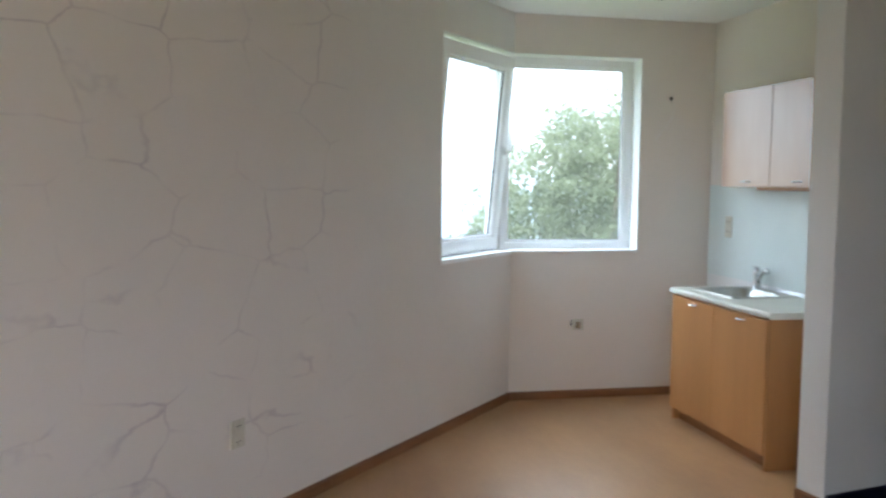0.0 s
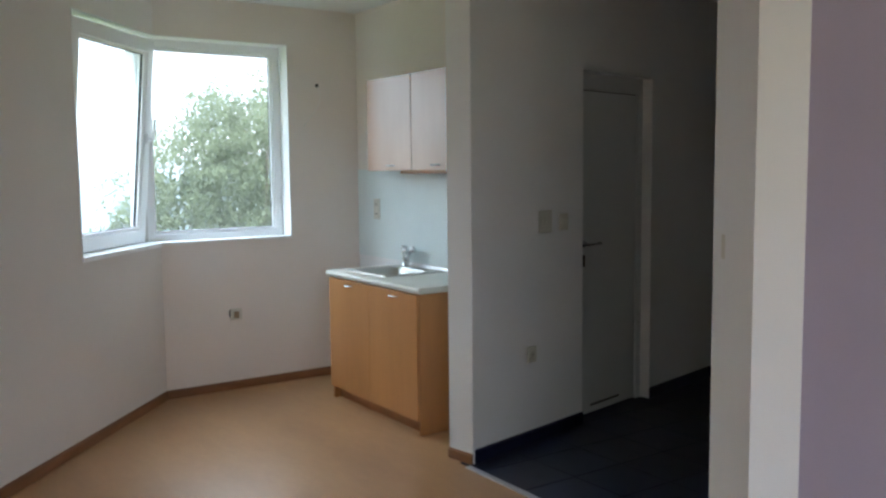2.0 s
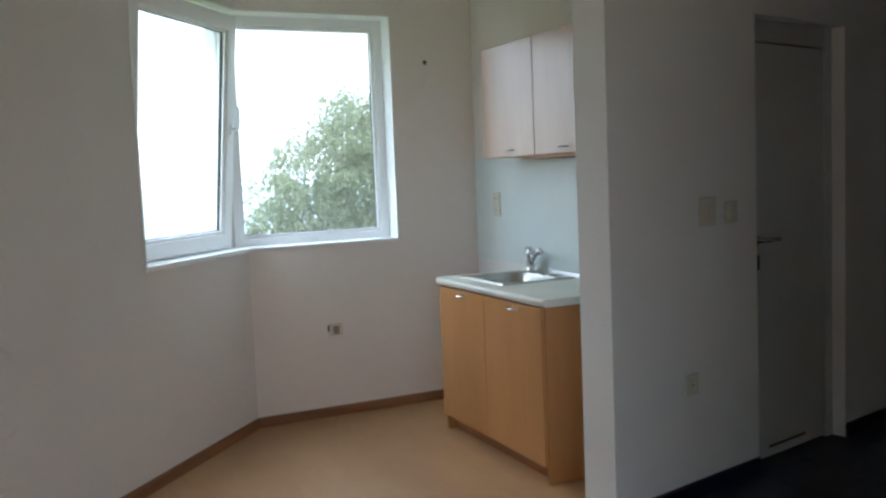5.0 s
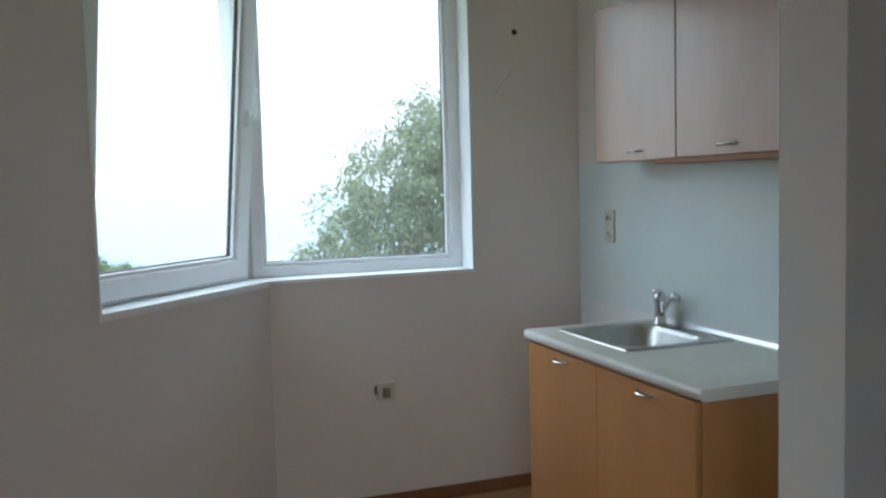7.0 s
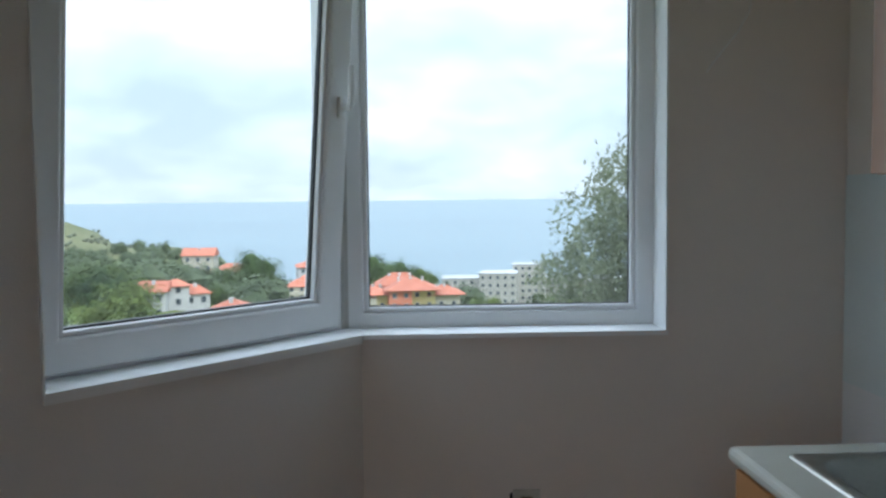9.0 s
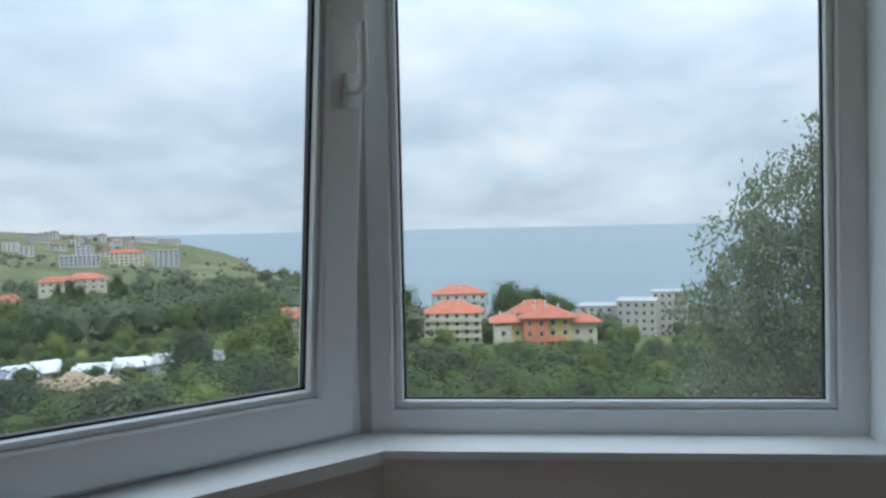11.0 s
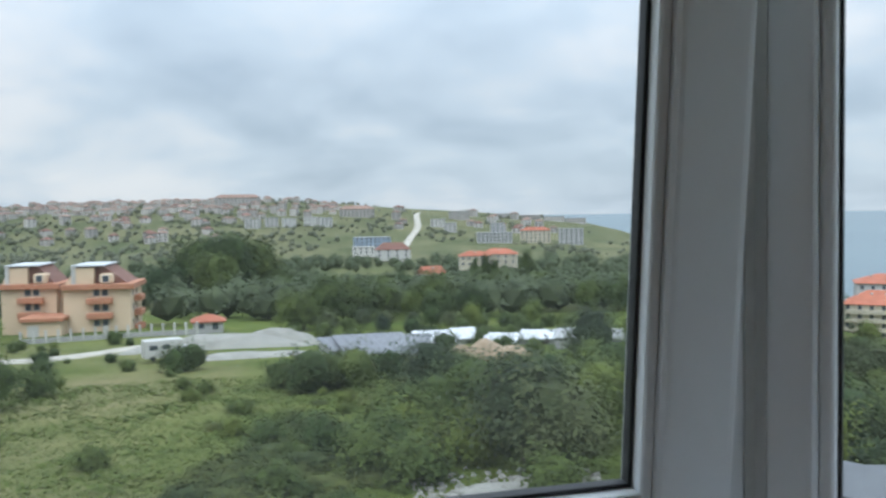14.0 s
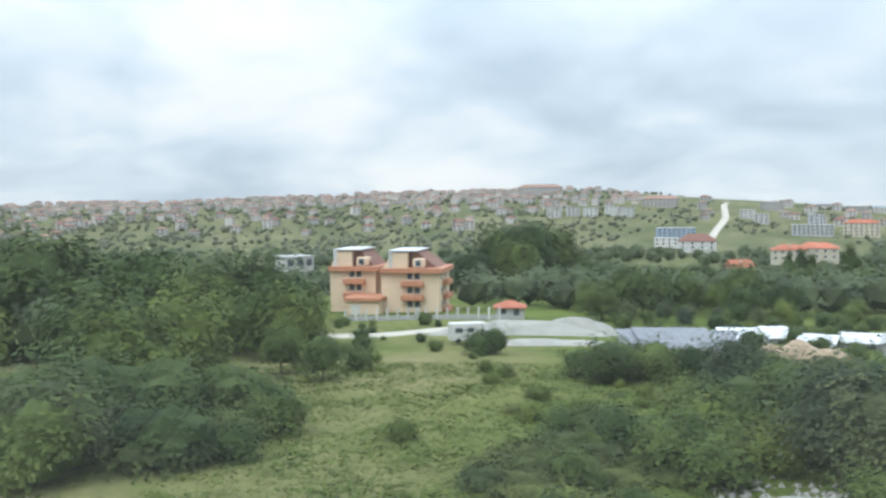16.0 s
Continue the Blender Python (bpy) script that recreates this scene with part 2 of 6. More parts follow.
M_BEECH_EDGE = material("beech_edge", (0.36, 0.16, 0.06), 0.15, 3, 40, 0.5, stretch=(1, 1, 0.15))
M_WORKTOP = material("speckled_pale_worktop", (0.67, 0.665, 0.59), 0.10, 2.2, 190, 0.38, bump=0.03)
M_SPLASH = material("pale_splash_panel", (0.72, 0.79, 0.78), 0.05, 1.4, 60, 0.3, bump=0.02)
M_STEEL = material("brushed_steel", (0.50, 0.50, 0.47), 0.15, 3, 90, 0.34, metal=1.0, bump=0.05, stretch=(1, 6, 1))
M_CHROME = material("chrome", (0.72, 0.73, 0.75), 0.05, 4, 60, 0.12, metal=1.0, bump=0)
M_SOCKET = material("ivory_plastic", (0.64, 0.62, 0.54), 0.06, 6, 80, 0.45, bump=0.02)
# real dark plastic, and solid dark filling for shaded holes, slots and gaps
M_SOCKET_DARK = material("dark_plastic_and_holes", (0.05, 0.045, 0.04), 0.2, 6, 80, 0.6)
M_SOCKET_BROWN = material("yellowed_plastic", (0.26, 0.19, 0.12), 0.2, 20, 90, 0.6)
M_DOOR = material("grey_white_door", (0.62, 0.64, 0.63), 0.05, 1.5, 50, 0.5, bump=0.04)
M_PLASTER = material("facade_plaster", (0.72, 0.73, 0.75), 0.06, 1.5, 60, 0.9)
M_ALU = material("aluminium_strip", (0.75, 0.76, 0.77), 0.06, 5, 60, 0.35, metal=0.9, bump=0.03)


# ---- mesh helpers ----
def part(name, bm, mat, parent=None, label="", smooth=False):
    """Links a bmesh as one mesh object, under a thing or a part."""
    me = bpy.data.meshes.new(name)
    bmesh.ops.recalc_face_normals(bm, faces=bm.faces)
    bm.to_mesh(me)
    bm.free()
    if mat:
        me.materials.append(mat)
    if smooth:
        for p in me.polygons:
            p.use_smooth = True
    ob = new(name, me)
    if parent:
        ob.parent = parent
    return tagged(ob, label)


def thing(name, m, label, category, group=""):
    ob = new(name)
    ob.matrix_basis = m
    ob.empty_display_size = 0.2
    return tagged(ob, label, category, group)


def setting(name, bm, mat, label):
    return tagged(part(name, bm, mat), label, "", "", "structure")


def box(bm, x0, x1, y0, y1, z0, z1, bevel=0.0, segments=2):
    vs = [bm.verts.new((x, y, z)) for z in (z0, z1) for x, y in ((x0, y0), (x1, y0), (x1, y1), (x0, y1))]
    fs = [bm.faces.new([vs[i] for i in f]) for f in ((3, 2, 1, 0), (4, 5, 6, 7), (0, 1, 5, 4), (1, 2, 6, 5), (2, 3, 7, 6), (3, 0, 4, 7))]
    if bevel:
        es = list({e for f in fs for e in f.edges})
        bmesh.ops.bevel(bm, geom=es, offset=bevel, segments=segments, affect="EDGES", profile=0.6)
    return bm


def cube(x0, x1, y0, y1, z0, z1, bevel=0.0):
    return box(bmesh.new(), x0, x1, y0, y1, z0, z1, bevel)


def prism(bm, pts, z0, z1):
    a = [bm.verts.new((p[0], p[1], z0)) for p in pts]
    b = [bm.verts.new((p[0], p[1], z1)) for p in pts]
    n = len(pts)
    bm.faces.new(a[::-1])
    bm.faces.new(b)
    for i in range(n):
        bm.faces.new((a[i], a[(i + 1) % n], b[(i + 1) % n], b[i]))
    return bm


def tube(bm, pts, r, n=8, caps=True):
    rings = []
    pts = [Vector(p) for p in pts]
    rs = r if isinstance(r, (list, tuple)) else [r] * len(pts)
    for i, p in enumerate(pts):
        d = (pts[min(i + 1, len(pts) - 1)] - pts[max(i - 1, 0)]).normalized()
        a = d.orthogonal().normalized() if i == 0 else (rings[-1][1] - d * d.dot(rings[-1][1])).normalized()
        c = d.cross(a)
        rings.append(([bm.verts.new(p + rs[i] * (math.cos(k * math.tau / n) * a + math.sin(k * math.tau / n) * c)) for k in range(n)], a))
    for (u, _), (v, _) in zip(rings, rings[1:]):
        for k in range(n):
            bm.faces.new((u[k], u[(k + 1) % n], v[(k + 1) % n], v[k]))
    if caps:
        bm.faces.new(rings[0][0][::-1])
        bm.faces.new(rings[-1][0])
    return bm


def lathe(bm, profile, n=20, m=Matrix()):
    rings = [[bm.verts.new(m @ Vector((r * math.cos(k * math.tau / n), r * math.sin(k * math.tau / n), z))) for k in range(n)] for r, z in profile]
    for u, v in zip(rings, rings[1:]):
        for k in range(n):
            bm.faces.new((u[k], u[(k + 1) % n], v[(k + 1) % n], v[k]))
    bm.faces.new(rings[0][::-1])
    bm.faces.new(rings[-1])
    return bm


def loop_frame(bm, x0, x1, z0, z1, w, y0, y1, bevel=0.0):
    """Four mitred bars round a rectangle in the xz plane."""
    outer = ((x0, z0), (x1, z0), (x1, z1), (x0, z1))
    inner = ((x0 + w, z0 + w), (x1 - w, z0 + w), (x1 - w, z1 - w), (x0 + w, z1 - w))
    front = [bm.verts.new((x, y0, z)) for x, z in outer], [bm.verts.new((x, y0, z)) for x, z in inner]
    back = [bm.verts.new((x, y1, z)) for x, z in outer], [bm.verts.new((x, y1, z)) for x, z in inner]
    for i in range(4):
        j = (i + 1) % 4
        bm.faces.new((front[0][i], front[0][j], front[1][j], front[1][i]))
        bm.faces.new((back[0][j], back[0][i], back[1][i], back[1][j]))
        bm.faces.new((front[1][i], front[1][j], back[1][j], back[1][i]))
        bm.faces.new((front[0][j], front[0][i], back[0][i], back[0][j]))
    if bevel:
        es = [e for e in bm.edges if all(v in front[1] for v in e.verts) or all(v in front[0] for v in e.verts)]
        bmesh.ops.bevel(bm, geom=es, offset=bevel, segments=3, affect="EDGES", profile=0.6)
    return bm


# ---- the room: walls, floor, ceiling ----
CORNER = Vector((2.03, 5.50))
SL = radians(48.6)                                  # slope of the slanting wall
U = Vector((-math.cos(SL), -math.sin(SL)))          # along the slanting wall, away from the corner
N = Vector((-math.sin(SL), math.cos(SL)))           # out through it
OUT = Vector((-math.tan(SL / 2), 1.0))              # mitre of the two outer faces
CEIL = 2.71
SILL, HEAD = 1.075, 2.44
WIN_L, WIN_R = 0.992, 2.978                          # ends of the corner window, along U and along x
T = 0.30


def on_l(u, d=0.0):
    return CORNER + U * u + N * d


L_END = 5.0
slant = Matrix(((U.x, N.x, 0, CORNER.x), (U.y, N.y, 0, CORNER.y), (0, 0, 1, 0), (0, 0, 0, 1)))
to_slant = slant.inverted()


def slant_wall():
    bm = bmesh.new()
    c, cd = (0, 0), (0 - T * math.tan(SL / 2), T)
    for z0, z1, a, b in ((0, SILL - 0.019, c, cd), (HEAD, CEIL, c, cd), (SILL - 0.019, HEAD, (WIN_L, 0), (WIN_L, T))):
        prism(bm, [a, (L_END, 0), (L_END, T), b], z0, z1)
    ob = setting("wall_window_left", bm, M_WALLPAPER, "warm white veined wallpaper wall beside the corner window")
    ob.matrix_basis = slant
    return ob


slant_wall()
bm = bmesh.new()
for z0, z1, x0 in ((0, SILL - 0.019, None), (HEAD, CEIL, None), (SILL - 0.019, HEAD, WIN_R)):
    a, b = (((CORNER.x, 5.50)), (CORNER.x + OUT.x * T, 5.50 + T)) if x0 is None else ((x0, 5.50), (x0, 5.50 + T))
    prism(bm, [a, b, (3.54 + T, 5.50 + T), (3.54 + T, 5.50)], z0, z1)
setting("wall_window_right", bm, M_WALL, "warm white papered wall under and beside the window")

# kitchen wall and the wall between kitchen niche and hall
setting("wall_kitchen", cube(3.54, 3.54 + T, 3.53, 5.50, 0, CEIL), M_WALL, "cream painted wall behind the kitchenette")
E0, ED = Vector((2.94, 3.225)), Vector((0.979, 0.203))
EN = Vector((-ED.y, ED.x))


def on_e(s, d=0.0):
    p = E0 + ED * s + EN * d
    return (p.x, p.y)


D0, D1, DH = 0.985, 1.76, 2.112                     # door opening along the hall wall
bm = bmesh.new()
prism(bm, [on_e(0), on_e(D0), (on_e(D0)[0], 3.53 + 0.15), (3.54, 3.53), (2.912, 3.40)], 0, CEIL)
prism(bm, [on_e(D0), on_e(D1), on_e(D1, 0.2), on_e(D0, 0.2)], DH, CEIL)
prism(bm, [on_e(D1), on_e(3.9), on_e(3.9, 0.2), on_e(D1, 0.2)], 0, CEIL)
setting("wall_hall", bm, M_WALL_WHITE, "white painted end and side of the hall wall")
# unseen box added behind the door, keeps outdoor light from leaking under it
bm = bmesh.new()
prism(bm, [on_e(D0 - 0.1, 0.45), on_e(D1 + 0.1, 0.45), on_e(D1 + 0.1, 0.5), on_e(D0 - 0.1, 0.5)], -0.1, CEIL)
prism(bm, [on_e(D1 + 0.02, 0.2), on_e(D1 + 0.1, 0.2), on_e(D1 + 0.1, 0.45), on_e(D1 + 0.02, 0.45)], -0.1, CEIL)
prism(bm, [on_e(D0 - 0.1, 0.2), on_e(D0 - 0.02, 0.2), on_e(D0 - 0.02, 0.45), on_e(D0 - 0.1, 0.45)], -0.1, CEIL)
prism(bm, [on_e(D0 - 0.1, 0.1), on_e(D1 + 0.1, 0.1), on_e(D1 + 0.1, 0.5), on_e(D0 - 0.1, 0.5)], -0.12, -0.005)
setting("wall_door_light_block", bm, M_WALL_WHITE, "plain unseen wall added behind the hall door to block light")
# wing wall, lilac wall, and plain walls that close the place
P1, P2 = Vector((2.42, 1.165)), Vector((2.632, 1.473))
TH = Vector((0.097, -0.096))
L1 = P1 + TH
L2 = L1 + (P2 - P1) * 0.5
bm = bmesh.new()
prism(bm, [P1, P2, P2 + TH, P1 + TH], 0, CEIL)
setting("wall_wing", bm, M_WALL_WHITE, "white painted slanting wing wall at the hall opening")
bm = bmesh.new()
prism(bm, [L1, L2, (L2.x, -2.5), (L1.x, -2.5)], 0, CEIL)
setting("wall_lilac", bm, M_WALL_PURPLE, "lilac painted wall beside the hall opening")
bm = bmesh.new()
prism(bm, [P2 + TH, (6.9, P2.y + TH.y), (6.9, L2.y), (L2.x + 0.001, L2.y)], 0, CEIL)
prism(bm, [(6.72, P2.y + TH.y), (6.9, P2.y + TH.y), (6.9, 4.1), (6.72, 4.1)], 0, CEIL)
setting("wall_hall_end", bm, M_WALL_WHITE, "white painted hall walls")
lend = on_l(L_END)
setting("wall_west", cube(lend.x - 0.2, lend.x, -2.5, lend.y + 0.2, 0, CEIL), M_WALL, "warm white painted wall")
bm = bmesh.new()
for x0, x1, z0, z1 in ((lend.x - 0.2, -0.7, 0, CEIL), (1.8, 2.63, 0, CEIL), (-0.7, 1.8, 0, 0.45), (-0.7, 1.8, 2.4, CEIL)):
    box(bm, x0, x1, -2.7, -2.5, z0, z1)
setting("wall_south", bm, M_WALL, "warm white painted wall with an assumed, unseen window opening")

bm = bmesh.new()
prism(bm, [(2.895, -2.5), (2.895, 3.30), (2.99, 3.30), (3.02, 3.54), (3.60, 3.54), (3.60, 5.55), (2.05, 5.55), (lend.x - 0.05, lend.y + 0.02), (lend.x - 0.05, -2.5)], -0.12, 0)
setting("floor", bm, M_FLOOR, "light brown wood-look vinyl floor with a soft sheen")
bm = bmesh.new()
prism(bm, [(2.895, 1.20), (6.9, 1.20), (6.9, 4.1), (2.895, 3.50)], -0.12, -0.006)
hall_floor = setting("floor_hall", bm, M_GROUT, "dark navy tiled hall floor")
bm = bmesh.new()
prism(bm, [(lend.x - 0.2, -2.7), (6.9, -2.7), (6.9, 5.50 + T), CORNER + OUT * T, on_l(L_END, T), (lend.x - 0.2, lend.y + 0.2)], CEIL, CEIL + 0.2)
setting("ceiling", bm, M_CEILING, "white painted ceiling")
thr = thing("threshold_strip", pose(2.895, 1.6, 0), "white metal threshold strip between vinyl and tiles", "threshold")
part("strip", cube(-0.018, 0.018, 0, 1.61, -0.004, 0.006, 0.003), M_ALU, thr)


def skirting(name, pts, mat, label, h=0.06, t=0.012):
    """A skirting board along the foot of a wall, on the inner side of the points' left."""
    bm = bmesh.new()
    for a, b in zip(pts, pts[1:]):
        a, b = Vector(a), Vector(b)
        d = (b - a).normalized()
        n = Vector((d.y, -d.x)) * t
        lo = [a, b, b + n, a + n]
        prism(bm, lo, 0, h - 0.008)
        prism(bm, [a, b, b + n * 0.5, a + n * 0.5], h - 0.008, h)
    return setting(name, bm, mat, label)


skirting("baseboard_window_left", [on_l(L_END), on_l(0)], M_SKIRT, "brown wooden skirting board under the veined wallpaper")
skirting("baseboard_window_right", [on_l(0), (3.54, 5.50)], M_SKIRT, "brown wooden skirting board under the window")
skirting("baseboard_pier", [(2.912, 3.40), (2.94, 3.225)], M_SKIRT, "brown wooden skirting board at the wall end", 0.055)
skirting("baseboard_hall", [on_e(0.015), on_e(D0)], M_TILE, "dark navy tiled skirting of the hall", 0.075, 0.010)
skirting("baseboard_hall_far", [on_e(D1), on_e(3.8)], M_TILE, "dark navy tiled skirting of the hall", 0.075, 0.010)
for nm, pts in (("baseboard_wing", [tuple(P2), tuple(P1)]),):
    skirting(nm, pts, M_SKIRT, "brown wooden skirting board on the wing wall")

# fill lamp added in the assumed south opening, which is never in view
sky_lamp("south_window_fill", look((0.55, -2.62, 1.425), (0.55, 0, 1.425)), 2.48, 1.93, 0.16)


# ---- the corner window ----
FD, FT = 0.135, 0.065                               # the frame stands this deep in the wall, and is this thick
mid = CORNER + OUT * FD


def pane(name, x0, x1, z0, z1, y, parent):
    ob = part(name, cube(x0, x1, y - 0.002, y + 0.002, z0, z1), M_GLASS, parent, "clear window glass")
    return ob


# right-hand fixed light; local x to the right, y outwards
win_r = new("window_1")
win_r.matrix_basis = pose(mid.x, 5.50 + FD, SILL)
tagged(win_r, "white plastic fixed window light with clear glass", "window", "", "structure")
W = WIN_R - mid.x
H = HEAD - SILL
part("window_frame", loop_frame(bmesh.new(), 0.0, W, -0.018, H, 0.062, 0, FT, 0.008), M_PVC, win_r)
part("glazing_bead", loop_frame(bmesh.new(), 0.062, W - 0.062, 0.044, H - 0.062, 0.016, 0.012, 0.05, 0.006), M_PVC, win_r)
part("gasket", loop_frame(bmesh.new(), 0.078, W - 0.078, 0.060, H - 0.078, 0.004, 0.034, 0.044), M_SEAL, win_r, "black rubber glazing gasket")
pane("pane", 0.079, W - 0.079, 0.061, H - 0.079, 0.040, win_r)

# left-hand frame with the sash tilted inwards; local x to the left along the wall, y outwards
win_l = new("window_2")
m_l = slant @ pose(0, FD, SILL)
win_l.matrix_basis = m_l
tagged(win_l, "white plastic window with its sash tilted open inwards", "window", "", "structure")
X0 = -FD * math.tan(SL / 2) + 0.004
X1 = WIN_L
part("window_frame", loop_frame(bmesh.new(), X0, X1, -0.018, H, 0.058, 0, FT, 0.008), M_PVC, win_l)
hinge = pose(0, 0.004, 0.006, 5.2, 0, 0)
sash = part("sash", loop_frame(bmesh.new(), X0 + 0.040, X1 - 0.012, 0, H - 0.036, 0.088, -0.022, 0.045, 0.010), M_PVC, win_l, "white tilted window sash")
sash.matrix_basis = hinge
SX0, SX1, SH = X0 + 0.128, X1 - 0.100, H - 0.036
part("glazing_bead", loop_frame(bmesh.new(), SX0, SX1, 0.088, SH - 0.088, 0.014, -0.012, 0.03, 0.005), M_PVC, sash)
part("gasket", loop_frame(bmesh.new(), SX0 + 0.014, SX1 - 0.014, 0.102, SH - 0.102, 0.005, 0.006, 0.020), M_SEAL, sash, "black rubber glazing gasket")
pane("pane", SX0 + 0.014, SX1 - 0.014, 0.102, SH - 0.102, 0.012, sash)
bm = bmesh.new()
hx = X0 + 0.078
box(bm, hx - 0.014, hx + 0.014, -0.034, -0.022, 0.655, 0.720, 0.004)
tube(bm, [(hx, -0.030, 0.687), (hx, -0.062, 0.689), (hx, -0.068, 0.705), (hx, -0.066, 0.760), (hx, -0.062, 0.815)], [0.010, 0.010, 0.011, 0.010, 0.008], 10)
part("window_handle", bm, M_PVC, sash, "white plastic window handle turned up", True)
bm = bmesh.new()
tube(bm, [(X1 - 0.02, 0.02, H - 0.06), (X1 - 0.02, -0.06, H - 0.075)], 0.005, 6)
part("tilt_stay", bm, M_ALU, win_l, "metal stay of the tilted sash")

# post that joins the two frames
bm = bmesh.new()
cc = CORNER + OUT * FD
prism(bm, [cc + OUT * -0.003 + Vector((0.012, 0)), cc + OUT * -0.003, cc - OUT * 0.003 + U * 0.012, cc + U * 0.012 + N * FT, cc + OUT * FT, cc + Vector((0.012, FT))], SILL - 0.018, HEAD)
tagged(part("trim_window_post", bm, M_POST), "grimy white plastic corner post of the window, darkened for its recess", "", "", "structure")

# inner sill in two mitred boards, with a small nose
bm = bmesh.new()
nose = CORNER - OUT * 0.006
lip = CORNER - OUT * 0.010
prism(bm, [lip, cc + OUT * 0.03, (WIN_R, cc.y + 0.03), (WIN_R, 5.490)], SILL - 0.019, SILL - 0.004)
prism(bm, [lip, Vector(on_l(WIN_L, -0.010)), Vector(on_l(WIN_L, FD + 0.03)), cc + OUT * 0.03], SILL - 0.030, SILL - 0.004)
setting("trim_window_sill", bm, M_SILL, "white laminated window sill following the corner")
# smooth white reveals beside and over the window
bm = bmesh.new()
box(bm, WIN_R - 0.006, WIN_R, 5.496, 5.50 + FD, SILL - 0.018, HEAD)
prism(bm, [nose, cc, (WIN_R, cc.y), (WIN_R, 5.495)], HEAD - 0.006, HEAD)
prism(bm, [nose, Vector(on_l(WIN_L, -0.005)), Vector(on_l(WIN_L, FD)), cc], HEAD - 0.006, HEAD)
prism(bm, [Vector(on_l(WIN_L, -0.005)), Vector(on_l(WIN_L, FD)), Vector(on_l(WIN_L - 0.006, FD)), Vector(on_l(WIN_L - 0.006, -0.005))], SILL - 0.018, HEAD)
setting("trim_window_reveal", bm, M_SILL, "white smooth window reveal")
bm = bmesh.new()
prism(bm, [Vector(on_l(WIN_L + 0.0, FD + FT)), Vector(on_l(WIN_L, T + 0.01)), Vector(on_l(WIN_L - 0.03, T + 0.01)), Vector(on_l(WIN_L - 0.03, FD + FT))], SILL, HEAD)
setting("trim_outer_reveal", bm, M_PLASTER, "pale plastered outer window reveal")
# outer metal sill
bm = bmesh.new()
o1, o2 = CORNER + OUT * (FD + FT), CORNER + OUT * (T + 0.04)
prism(bm, [o1, o2, (WIN_R, o2.y), (WIN_R, o1.y)], SILL - 0.02, SILL + 0.004)
prism(bm, [o1, Vector(on_l(WIN_L, FD + FT)), Vector(on_l(WIN_L, T + 0.04)), o2], SILL - 0.02, SILL + 0.004)
setting("trim_outer_sill", bm, M_ALU, "folded metal outer window sill")

# ---- kitchenette ----
KX, KF = 3.54, 2.962
cab = thing("sink_cabinet", pose(KX, 3.79, 0), "orange beech laminate sink cabinet with two doors", "cabinet")
F0 = KF - KX                                        # front of the doors, local x
for y0, y1 in ((0, 0.018), (1.082, 1.10)):
    part("side_panel", cube(F0 + 0.020, 0, y0, y1, 0.0, 0.833, 0.001), M_BEECH, cab)
part("bottom_panel", cube(F0 + 0.022, 0, 0.018, 1.082, 0.082, 0.10), M_BEECH, cab)
part("back_panel", cube(-0.012, 0, 0.018, 1.082, 0.118, 0.60), M_BEECH, cab)
part("front_rail", cube(F0 + 0.022, F0 + 0.12, 0.018, 1.082, 0.815, 0.833), M_BEECH, cab)
part("plinth", cube(F0 + 0.065, F0 + 0.081, 0.018, 1.082, 0, 0.080), M_BEECH_EDGE, cab, "brown plinth board")


def bow_handle(name, parent, x, y, z, n=(-1, 0, 0), along=(0, 1, 0), half=0.05, out=0.026):
    a, n = Vector(along), Vector(n)
    c = Vector((x, y, z))
    bm = bmesh.new()
    pts = []
    for i in range(11):
        k = -1 + 2 * i / 10
        pts.append(c + a * half * k + n * out * (1 - abs(k) ** 2.6))
    tube(bm, pts, [0.0065] + [0.0045] * 9 + [0.0065], 8)
    return part(name, bm, M_CHROME, parent, "small chrome bow handle", True)


for y0, y1, yh in ((0.003, 0.560, 0.255), (0.563, 1.097, 0.815)):
    door = part("door", cube(F0, F0 + 0.018, y0, y1, 0.086, 0.826, 0.002), M_BEECH, cab)
    bow_handle("handle", door, F0, yh, 0.797)

SX, SXE, SY, SYE = 3.062, 3.515, 4.315, 4.83        # sink cut-out
top = thing("worktop", pose(KX, 3.758, 0.835), "pale speckled worktop with a rounded front edge", "worktop")
bm = bmesh.new()
tw, tf, th = 1.157, -0.570, 0.037
outer = ((tf, 0), (0, 0), (0, tw), (tf, tw))
hole = ((SX - KX + 0.02, SY - 3.738), (SXE - KX - 0.02, SY - 3.738), (SXE - KX - 0.02, SYE - 3.778), (SX - KX + 0.02, SYE - 3.778))
lo, hi, lo_in, hi_in = [[bm.verts.new((*q, z)) for q in ring] for ring, z in ((outer, 0), (outer, th), (hole, 0), (hole, th))]
for i in range(4):
    j = (i + 1) % 4
    for quad in ((hi[i], hi[j], hi_in[j], hi_in[i]), (lo[j], lo[i], lo_in[i], lo_in[j]), (lo[i], lo[j], hi[j], hi[i]), (lo_in[j], lo_in[i], hi_in[i], hi_in[j])):
        bm.faces.new(quad)
part("slab", bm, M_WORKTOP, top)
bm = bmesh.new()
prof = [(tf, 0), (tf - 0.010, 0.002), (tf - 0.015, 0.010), (tf - 0.016, th - 0.014), (tf - 0.011, th - 0.004), (tf, th)]
a = [bm.verts.new((x, 0, z)) for x, z in prof]
b = [bm.verts.new((x, tw, z)) for x, z in prof]
for i in range(5):
    bm.faces.new((a[i], a[i + 1], b[i + 1], b[i]))
bm.faces.new(a[::-1])
bm.faces.new(b)
part("front_edge", bm, M_WORKTOP, top)

